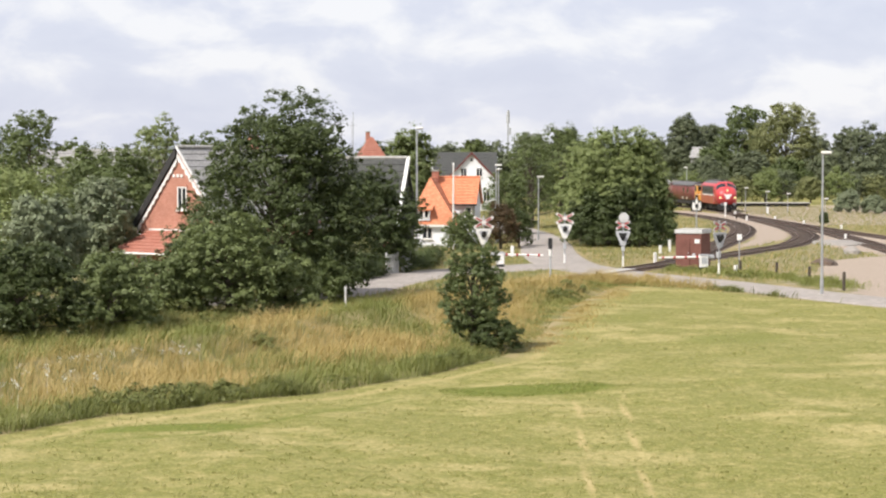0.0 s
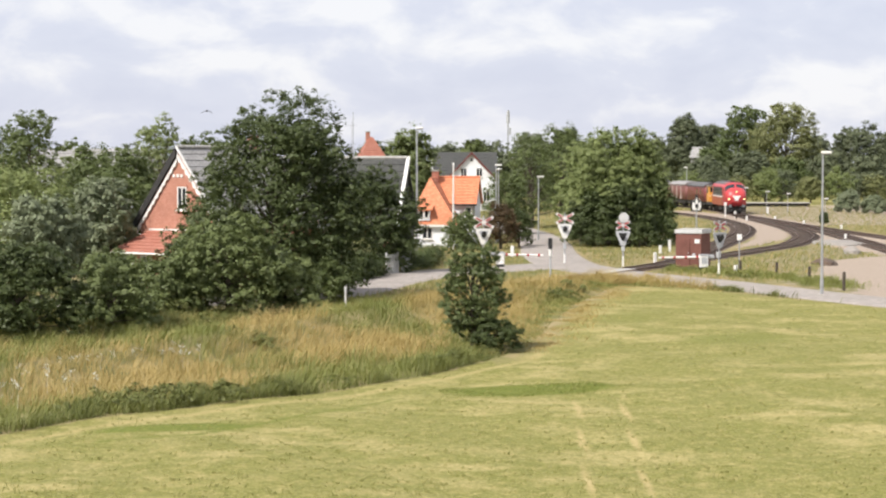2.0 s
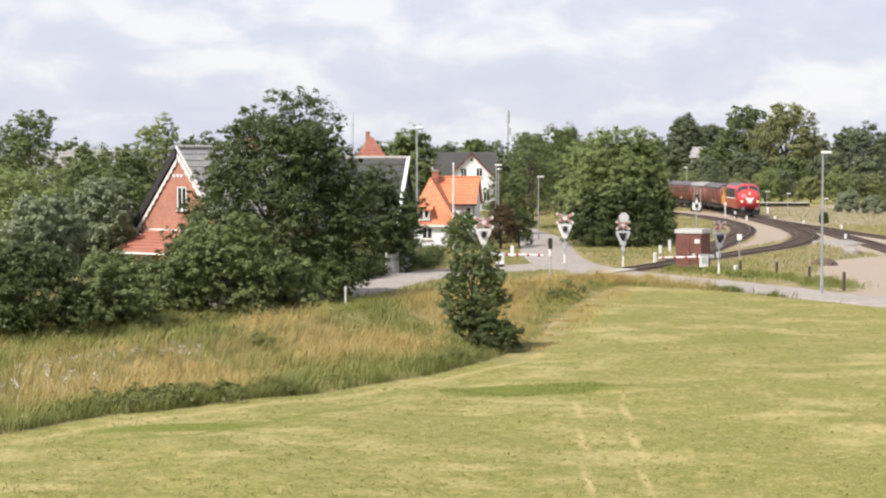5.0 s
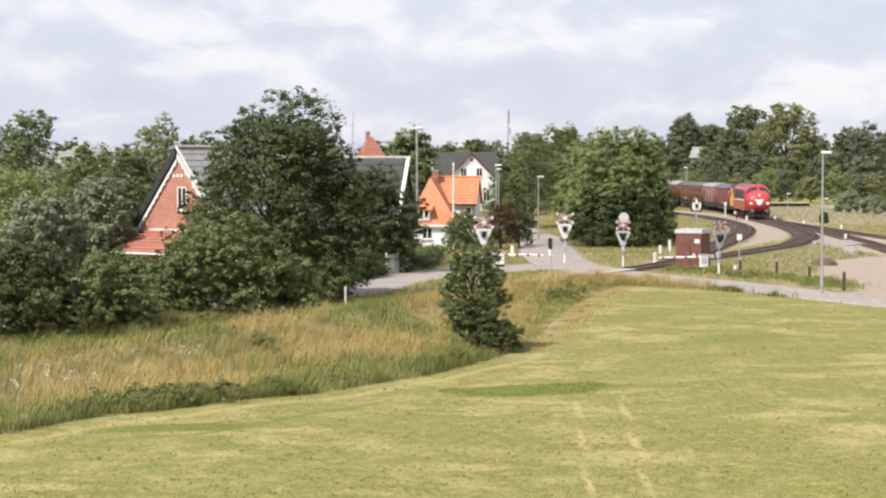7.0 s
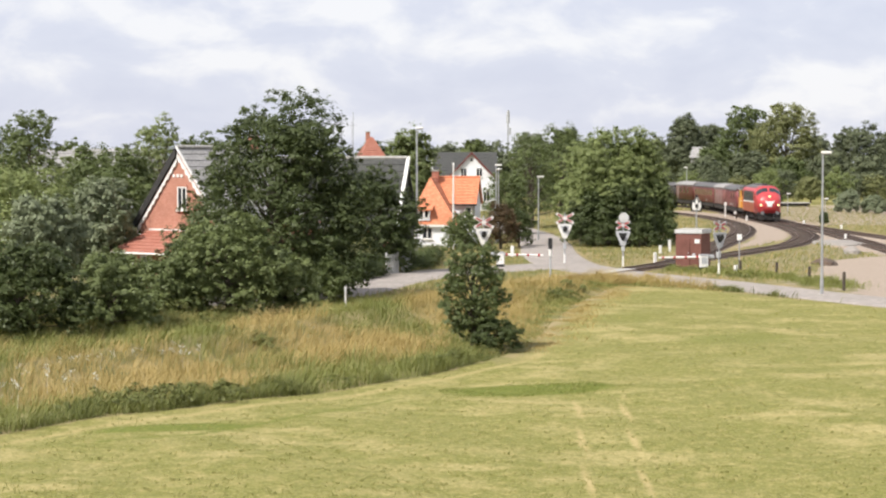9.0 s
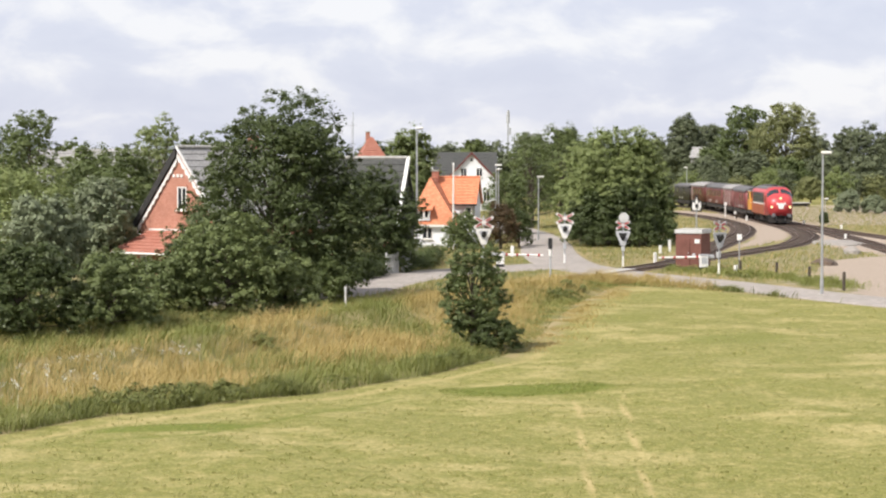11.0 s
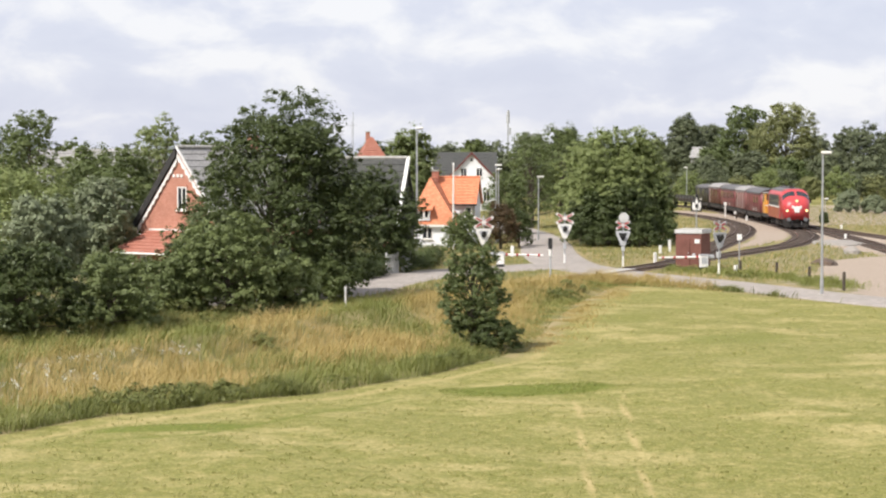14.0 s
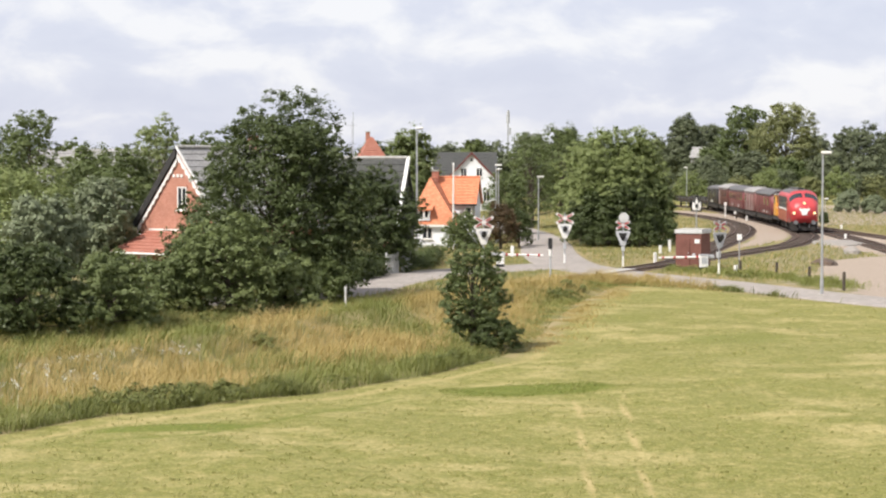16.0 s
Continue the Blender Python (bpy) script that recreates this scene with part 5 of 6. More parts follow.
ws = thing("wing_signal", pose(27.6, 221.5, 0), "railway signal with white wing plate on dark post", "railway signal")
part("post", tube((0, 0, -0.05), (0, 0, 3.0), 0.09, 0.07, 10), STEEL, ws)
part("wing_plate", prism([(-0.5, 2.35), (-0.28, 2.0), (0.0, 2.12), (0.28, 2.0), (0.5, 2.35), (0.42, 3.0), (0.2, 2.75), (0.0, 3.5), (-0.2, 2.75), (-0.42, 3.0)], 0.06), WHITE, ws, "white winged plate").location = (0, -0.1, 0)
part("back_board", prism([(-0.62, 1.9), (0.62, 1.9), (0.55, 3.05), (0.18, 3.2), (0.12, 3.75), (-0.12, 3.75), (-0.18, 3.2), (-0.55, 3.05)], 0.05), BLACK, ws, "black back board").location = (0, -0.03, 0)
part("signal_box", box(-0.16, 0.16, -0.22, -0.13, 2.3, 2.75, 0.02), BLACK, ws)


def barrier(x, y, turn, length, label):
    """A lowered half barrier: a drive box with a striped boom."""
    t = thing("crossing_barrier", pose(x, y, 0, 0, 0, turn), label, "barrier", "crossing barriers")
    part("drive_box", box(-0.28, 0.28, -0.25, 0.25, 0.0, 1.05, 0.04), WHITE, t, "white drive box")
    part("box_base", box(-0.29, 0.29, -0.26, 0.26, 0.0, 0.28, 0.02), BLACK, t, "black base")
    part("box_door", box(-0.2, 0.2, -0.265, -0.245, 0.5, 0.92, 0.01), SIGN_GREY, t, "grey door")
    part("box_lid", box(-0.31, 0.31, -0.28, 0.28, 1.05, 1.13, 0.02), SIGN_GREY, t)
    n = 8
    if turn > 90:
        part("arm_bracket", box(-0.95, -0.72, -0.1, 0.1, 0.8, 1.55, 0.03), WHITE, t, "white upright bracket")
    boom = part("boom", tube((-length, 0, 0.9), (0.1, 0, 0.95), 0.065, 0.09, 10), WHITE, t, "white boom with red bands")
    for i in range(1, n, 2):
        a, b = -length * i / n, -length * (i + 0.4) / n
        part("red_band", tube((a, 0, 0.947 - 0.0455 * i / n), (b, 0, 0.945 - 0.0455 * (i + 0.55) / n), 0.096, seg=10), SIGN_RED, boom)
    part("counterweight", box(0.1, 0.7, -0.13, 0.13, 0.85, 1.1, 0.03), SIGN_GREY, t)
    return t


barrier(17.75, 138.3, 3, 3.1, "lowered white and red barrier beside the hut")
barrier(4.0, 142.0, 176, 3.0, "lowered white and red barrier beside the lane")

p = thing("signal_post", pose(6.95, 131.6, 0), "dark post with a white band beside the crossing", "post")
part("post", tube((0, 0, -0.05), (0, 0, 2.3), 0.07, 0.06, 10), SIGN_GREY, p)
part("white_band", tube((0, 0, 1.35), (0, 0, 1.75), 0.11, seg=10), WHITE, p)
part("lamp_housing", box(-0.13, 0.13, -0.13, 0.13, 1.8, 2.5, 0.04), BLACK, p)




def relay_hut():
    t = thing("relay_hut", pose(17.4, 141.4, 0, 0, 0, -24), "small maroon brick relay hut with a flat pale roof", "hut")
    part("plinth", box(-1.0, 1.0, -1.15, 1.15, -0.05, 0.12), CONCRETE, t)
    body = part("wall", box(-0.92, 0.92, -1.1, 1.1, 0.1, 2.46, 0.02), HUTBRICK, t, "maroon brick wall")
    part("roof", box(-1.0, 1.0, -1.16, 1.16, 2.46, 2.72, 0.03), PALEROOF, t, "pale flat roof edge")
    part("roof_felt", box(-0.96, 0.96, -1.12, 1.12, 2.72, 2.77), CONCRETE, t)
    d = part("door", box(-0.7, 0.1, -1.15, -1.09, 0.15, 2.1, 0.01), HUTBRICK, t, "maroon door")
    part("handle", box(0.0, 0.04, -1.19, -1.15, 1.05, 1.2), STEEL, d)
    part("notice", box(0.45, 0.8, -1.14, -1.105, 1.8, 2.08), WHITE, t, "small white notice")
    part("vent", box(0.3, 0.5, -1.14, -1.105, 0.95, 1.1), SIGN_GREY, t)
    return t


relay_hut()
sg = thing("track_sign", pose(20.35, 139.6, 0), "small white sign on a grey post", "sign")
part("post", tube((0, 0, -0.05), (0, 0, 2.3), 0.045, seg=8), STEEL, sg)
part("plate", box(-0.17, 0.17, -0.08, -0.05, 2.05, 2.45, 0.01), WHITE, sg)


def small_post(name, x, y, h, w, material, label, category, group):
    t = thing(name, pose(x, y, 0, 0, 0, (x * 37) % 40), label, category, group)
    part("shaft", box(-w / 2, w / 2, -w / 2, w / 2, -0.05, h, w * 0.12), material, t)
    part("cap", box(-w * 0.52, w * 0.52, -w * 0.52, w * 0.52, h, h + 0.04, 0.01), material, t)
    return t


for x, y, h in ((21.8, 132.7, 0.85), (22.95, 127.2, 0.85), (23.2, 117.5, 1.05), (19.9, 136.0, 0.8)):
    small_post("fence_post", x, y, h, 0.15, POSTWOOD, "weathered dark wooden post beside the yard", "post", "yard posts")
for x, y, h in ((15.6, 149.5, 0.7), (18.6, 166.8, 0.95), (17.4, 162.8, 0.65), (38.2, 265.8, 0.8), (41.9, 236.0, 0.5), (37.9, 191.4, 0.55), (41.4, 253.5, 0.5), (19.4, 134.6, 0.55), (37.5, 251, 0.6), (45.2, 283, 0.9), (43.5, 222, 0.4)):
    small_post("marker_post", x, y, h, 0.2, WHITE, "short white railway marker post", "marker post", "railway markers")
small_post("kilometre_post", -4.85, 101.0, 1.25, 0.08, WHITE, "white kilometre post in tall grass", "marker post", "railway markers")
small_post("marker_stone", -0.95, 100.0, 0.75, 0.2, WHITE, "small white marker stone in the verge", "marker post", "railway markers")
sigp = thing("dwarf_signal", pose(37.2, 268, 0), "white dwarf signal post beside the track", "railway signal")
part("post", tube((0, 0, -0.05), (0, 0, 1.7), 0.08, seg=8), WHITE, sigp)
part("head", box(-0.18, 0.18, -0.1, 0.1, 1.5, 1.9, 0.03), WHITE, sigp)
bl = thing("buffer_stop", pose(38.0, 259.5, 0, 0, 0, 10), "low dark track barrier of old sleepers", "buffer stop")
part("beam", box(-0.9, 0.9, -0.12, 0.12, 0.3, 0.6, 0.03), SLEEPER, bl)
for x in (-0.6, 0.6):
    part("leg", box(x - 0.1, x + 0.1, -0.1, 0.1, -0.05, 0.32, 0.02), SLEEPER, bl)

pf = thing("platform", pose(52.6, 327, 0), "low concrete platform with a dark edge", "platform")
part("deck", box(-7.0, 6.2, -1.5, 1.5, 0.5, 0.66, 0.03), CONCRETE, pf, "grey concrete deck")
# shade below the deck is painted: the face takes the underframe black
part("face", box(-6.9, 6.1, -1.2, 1.4, -0.05, 0.5), UNDER, pf, "face coloured black for the shade under the deck")


def heap(name, x, y, rx, ry, h, material, label, seed):
    rng = np.random.default_rng(seed)
    bm = bmesh.new()
    bmesh.ops.create_icosphere(bm, subdivisions=4, radius=1)
    for v in bm.verts:
        n = 1 + 0.18 * noise.noise(v.co * 2.3 + Vector((seed, 0, 0))) + 0.07 * noise.noise(v.co * 7)
        v.co = Vector((v.co.x * rx * n, v.co.y * ry * n, max(-0.05, (abs(v.co.z) ** 1.2 if v.co.z > 0 else 0) * h * n)))
    t = part(name, bm, material, None, "", True)
    t.location = (x, y, 0)
    return tagged(t, label, "heap")


heap("gravel_heap", 35.6, 183, 2.2, 5.0, 0.32, HEAP, "low heap of grey gravel beside the spur", 3)
heap("soil_heap", 27.6, 147.0, 0.9, 1.8, 0.42, BALLAST, "small dark heap of soil at the yard edge", 4)
heap("rubble_heap", 32.8, 163, 0.7, 1.2, 0.6, HEAP, "small heap of grey rubble", 5)

# garden hedge, fence and gate by the lane
def lane_hedge(name, line, width, h, material, label, seed, count):
    """A clipped hedge following a plan line, of uneven height."""
    rng = np.random.default_rng(seed)
    lobes = []
    for x, y in smooth_path(line, 0.7):
        k = rng.uniform(0.85, 1.12)
        lobes.append((x + rng.normal() * 0.1, y + rng.normal() * 0.1, h * 0.5 * k, width * k, width * k, h * 0.52 * k))
    vs, fs = leaf_cloud(lobes, count, 0.2, rng)
    t = thing(name, pose(0, 0, 0), label, "hedge", "garden hedges")
    part("foliage", array_mesh("foliage", vs, fs, material), material, t)
    for x, y in line:
        part("stem", tube((x, y, -0.05), (x + 0.1, y, h * 0.7), 0.04, 0.02, 6), BARK, t)
    return t


lane_hedge("hedge", [(-7.6, 121.5), (-6.2, 124.5), (-5.1, 128.0), (-3.9, 132.0)], 0.75, 1.5, LEAF_DARK, "clipped dark green hedge along the lane", 171, 6500)
lane_hedge("hedge", [(-2.0, 140.6), (-1.2, 143.5), (-0.4, 146.5)], 0.7, 1.4, LEAF_MID, "low green hedge in front of the white house", 172, 3500)
lane_hedge("hedge", [(-6.4, 130.0), (-5.0, 134.0)], 0.9, 2.4, LEAF_YELLOW, "light green garden bushes behind the hedge", 173, 2600)


def garden_gate(x, y, turn, w, h, label):
    t = thing("garden_gate", pose(x, y, 0, 0, 0, turn), label, "gate", "garden gates")
    for sx in (-w / 2, w / 2):
        part("post", box(sx - 0.06, sx + 0.06, -0.06, 0.06, -0.05, h + 0.12, 0.015), PALEROOF, t)
    for z in (0.25, h - 0.25):
        part("rail", box(-w / 2, w / 2, 0.02, 0.05, z, z + 0.09, 0.01), PALEROOF, t)
    n = int(w / 0.16)
    for i in range(n):
        cx = -w / 2 + w * (i + 0.5) / n
        part("slat", box(cx - 0.05, cx + 0.05, -0.02, 0.02, 0.08, h - 0.06 * abs(i - n / 2) / n, 0.008), PALEROOF, t)
    return t


garden_gate(-3.35, 134.0, 60, 1.4, 1.35, "pale grey slatted garden gate beside the hedge")
garden_gate(-2.5, 138.6, 62, 1.2, 1.3, "pale grey slatted garden gate beside the lane")


# ---- train ----
# A vehicle lies along local y, its front at +y, rail top at z = 0.
def loft(stations, zb, material, parent, name, label="", n=9, top_round=0.5):
    """A hull through stations (y, half width, top height, corner radius)."""
    bm = bmesh.new()
    rings = []
    for y, w, zt, r in stations:
        ring = [(w, zb)]
        for i in range(n):
            a = math.pi / 2 * i / (n - 1)
            ring.append((w - r + r * math.cos(a), zt - r * 0.75 + r * 0.75 * math.sin(a)))
        ring += [(-x, z) for x, z in ring[::-1]]
        rings.append([bm.verts.new((x, y, z)) for x, z in ring])
    for a, b in zip(rings[:-1], rings[1:]):
        for i in range(len(a)):
            j = (i + 1) % len(a)
            bm.faces.new((a[i], a[j], b[j], b[i]))
    bm.faces.new(rings[0])
    bm.faces.new(rings[-1][::-1])
    bmesh.ops.recalc_face_normals(bm, faces=bm.faces[:])
    return part(name, bm, material, parent, label, True)


WHEELS = []


def wheelset(parent, y, r=0.46):
    bm = bmesh.new()
    for sx in (-0.75, 0.75):
        tube((sx - 0.06, 0, 0), (sx + 0.06, 0, 0), r, seg=20, bm=bm)
        tube((sx * 0.93 - 0.02, 0, 0), (sx * 0.93 + 0.02, 0, 0), r + 0.03, seg=20, bm=bm)
    tube((-0.8, 0, 0), (0.8, 0, 0), 0.08, seg=8, bm=bm)
    for sx in (-0.82, 0.82):
        for k in range(4):
            a = k * math.pi / 2
            box(sx - 0.012, sx + 0.012, math.cos(a) * r * 0.6 - 0.05, math.cos(a) * r * 0.6 + 0.05, math.sin(a) * r * 0.6 - 0.05, math.sin(a) * r * 0.6 + 0.05, 0, bm)
    ob = part("wheelset", bm, UNDER, parent, "grimy steel wheelset")
    ob.location = (0, y, r)
    WHEELS.append((ob, y, r))
    return ob


def bogie(parent, y, half, axles):
    b = part("bogie", box(-1.12, 1.12, y - half, y + half, 0.38, 0.78, 0.05), UNDER, parent, "dark bogie frame")
    for sx in (-1, 1):
        for a in axles:
            part("axle_box", box(sx * 1.02, sx * 1.22, y + a - 0.2, y + a + 0.2, 0.3, 0.66, 0.03), UNDER, b)
        part("spring", box(sx * 1.06, sx * 1.2, y - 0.4, y + 0.4, 0.5, 0.9, 0.04), UNDER, b)
    for a in axles:
        wheelset(parent, y + a)


def buffers(parent, y, s, z=1.05):
    for sx in (-0.88, 0.88):
        bm = tube((sx, y, z), (sx, y + s * 0.5, z), 0.1, seg=12)
        tube((sx, y + s * 0.5, z), (sx, y + s * 0.56, z), 0.22, seg=16, bm=bm)
        part("buffer", bm, BUFFER, parent, "worn steel buffer")
    part("coupling", box(-0.07, 0.07, min(y, y + s * 0.45), max(y, y + s * 0.45), z - 0.15, z + 0.05, 0.02), UNDER, parent)


def locomotive():
    t = thing("locomotive", pose(0, 0, 0), "red diesel locomotive with rounded nose and lit headlights", "locomotive")
    st = [(-6.3, 1.36, 3.75, 0.55), (-6.0, 1.50, 4.12, 0.9), (-5.4, 1.52, 4.27, 1.05), (5.0, 1.52, 4.27, 1.05), (6.4, 1.52, 4.27, 1.1), (6.9, 1.51, 4.22, 1.18), (7.4, 1.50, 4.0, 1.2), (7.9, 1.47, 3.68, 1.15), (8.35, 1.42, 3.42, 1.1), (8.8, 1.32, 3.18, 1.02), (9.08, 1.17, 2.95, 0.92), (9.24, 0.92, 2.68, 0.74), (9.32, 0.55, 2.35, 0.45), (9.34, 0.3, 2.1, 0.25)]
    body = loft(st, 1.02, LOCO_RED, t, "body", "glossy red body with bulbous nose")
    # skins laid just proud of the hull
    sy = np.array(st)

    def skin(name, y0, y1, a0, x_in, sides, material, label, out=0.02, n=14, rows=10):
        vs, fs = [], []
        for y in np.linspace(y0, y1, rows):
            w, zt, r = (float(np.interp(y, sy[:, 0], sy[:, k])) for k in (1, 2, 3))
            line = []
            for a in np.linspace(math.radians(a0), math.pi / 2, n):
                line.append((w - r + (r + out) * math.cos(a), zt - r * 0.75 + (r * 0.75 + out) * math.sin(a)))
            line.append((x_in, zt + out))
            if sides == 2:
                line = line[:-1] + [(-x, z) for x, z in line[:-1][::-1]]
            vs += [(x * (sides if sides < 2 else 1), y, z) for x, z in line]
        k = len(line)
        for i in range(rows - 1):
            for j in range(k - 1):
                q = i * k + j
                fs.append((q, q + 1, q + k + 1, q + k))
        me = mesh_of(name, vs, fs, material, True)
        return part(name, me, material, t, label)

    skin("roof", -5.5, 6.9, 38, 0.0, 2, LOCO_ROOF, "grey sooty roof", 0.025)
    for sx in (-1, 1):
        skin("windscreen", 7.45, 8.15, 22, 0.12, sx, GLASS, "dark cab windscreen", 0.02)
    for y in (-4.2, -2.0, 0.2, 2.4):
        part("roof_fan", tube((0, y, 4.26), (0, y, 4.42), 0.55, seg=18), LOCO_ROOF, t)
    part("exhaust", box(-0.25, 0.25, 3.9, 4.5, 4.25, 4.5, 0.04), UNDER, t)
    for sx in (-1, 1):
        part("side_panel", box(sx * 1.50, sx * 1.535, -4.8, 5.6, 2.35, 3.55, 0.008), LOCO_BLACK, t, "black louvred upper side")
        part("lower_panel", box(sx * 1.50, sx * 1.532, -4.8, 6.2, 1.06, 2.22, 0.008), LOCO_ORANGE, t, "orange-red lower side")
        part("side_stripe", box(sx * 1.50, sx * 1.542, -4.8, 6.4, 2.22, 2.35), WHITE, t, "pale waist stripe")
        for k in range(5):
            y = -3.7 + k * 2.0
            part("side_window", tube((sx * 1.50, y, 2.95), (sx * 1.55, y, 2.95), 0.24, seg=16), GLASS, t)
        d = part("cab_door", box(sx * 1.50, sx * 1.535, 6.25, 6.85, 1.1, 3.1, 0.008), LOCO_RED, t)
        part("handrail", tube((sx * 1.58, 6.15, 1.2), (sx * 1.58, 6.15, 2.6), 0.02, seg=6), BUFFER, d)
        part("cab_window", box(sx * 1.49, sx * 1.53, 6.95, 7.35, 2.75, 3.35, 0.02), GLASS, t)
        part("rear_panel", box(sx * 1.49, sx * 1.538, -6.0, -4.8, 1.06, 3.5, 0.008), LOCO_ORANGE, t, "orange-red rear body end")
        # lamps low on the nose
        hl = part("headlight", tube((sx * 1.02, 8.9, 1.98), (sx * 1.02, 9.24, 1.98), 0.21, 0.19, 16), BUFFER, t, "chrome headlight ring")
        part("bulb", tube((sx * 1.02, 9.2, 1.98), (sx * 1.02, 9.27, 1.98), 0.125, 0.11, 16), LAMP_ON, hl, "lit headlight")
    tl = part("headlight", tube((0, 9.0, 2.98), (0, 9.16, 2.98), 0.2, 0.18, 16), BUFFER, t, "chrome top headlight")
    part("bulb", tube((0, 9.12, 2.98), (0, 9.19, 2.98), 0.12, 0.10, 16), LAMP_ON, tl, "lit headlight")
    em = part("nose_emblem", prism([(-0.50, 2.52), (-0.54, 2.30), (-0.34, 2.16), (-0.24, 1.78), (0.24, 1.78), (0.34, 2.16), (0.54, 2.30), (0.50, 2.52), (0.16, 2.40), (0, 2.48), (-0.16, 2.40)], 0.06), WHITE, t, "plain white winged emblem")
    em.location = (0, 9.36, 0)
    part("beam_plate", box(-0.42, 0.42, 9.1, 9.16, 1.2, 1.42, 0.01), WHITE, t, "white plate over the buffer beam")
    part("buffer_beam", box(-1.36, 1.36, 8.55, 9.1, 0.72, 1.14, 0.05), UNDER, t, "dark buffer beam")
    part("snow_plough", prism([(-1.25, 0.22), (1.25, 0.22), (1.35, 0.72), (-1.35, 0.72)], 0.16), UNDER, t).location = (0, 9.0, 0)
    part("rear_beam", box(-1.36, 1.36, -6.4, -6.1, 0.72, 1.1, 0.05), UNDER, t)
    part("fuel_tank", box(-1.25, 1.25, -0.3, 2.9, 0.3, 1.02, 0.12), UNDER, t)
    buffers(t, 9.05, 1)
    buffers(t, -6.3, -1)
    for sx in (-0.5, 0.5):
        part("brake_hose", tube((sx, 9.12, 0.95), (sx, 9.2, 0.45), 0.03, seg=6), BUFFER, t)
    bogie(t, 5.6, 2.2, (-1.6, 0, 1.6))
    bogie(t, -2.9, 2.2, (-1.6, 0, 1.6))
    # the pivot lies midway between the two ends
    for ch in t.children:
        ch.location.y -= 1.4
    for k, (ob, y, r) in enumerate(WHEELS):
        WHEELS[k] = (ob, y - 1.4, r)
    return t


def shunter():
    t = thing("shunting_locomotive", pose(0, 0, 0), "small yellow-orange shunting locomotive", "locomotive")
    part("frame", box(-1.35, 1.35, -2.9, 2.9, 0.75, 1.15, 0.04), UNDER, t)
    part("bonnet", box(-0.95, 0.95, -0.4, 2.8, 1.15, 2.6, 0.12), YELLOW, t, "yellow engine bonnet")
    c = part("cab", box(-1.3, 1.3, -2.8, -0.4, 1.15, 3.45, 0.1), YELLOW, t, "yellow-orange cab")
    part("cab_roof", box(-1.36, 1.36, -2.9, -0.25, 3.45, 3.6, 0.07), ROOF_PALE, t)
    for x in (-0.7, 0.7):
        part("cab_window", box(x - 0.45, x + 0.45, -0.42, -0.37, 2.65, 3.3, 0.02), GLASS, c)
    for sx in (-1, 1):
        part("cab_window", box(sx * 1.28, sx * 1.32, -2.5, -1.2, 2.5, 3.3, 0.01), GLASS, c)
        part("handrail", tube((sx * 1.3, 2.8, 2.1), (sx * 1.3, -0.4, 2.1), 0.025, seg=6), WHITE, t)
    buffers(t, 2.9, 1)
    buffers(t, -2.9, -1)
    for y in (-1.7, 1.7):
        wheelset(t, y, 0.46)
    return t


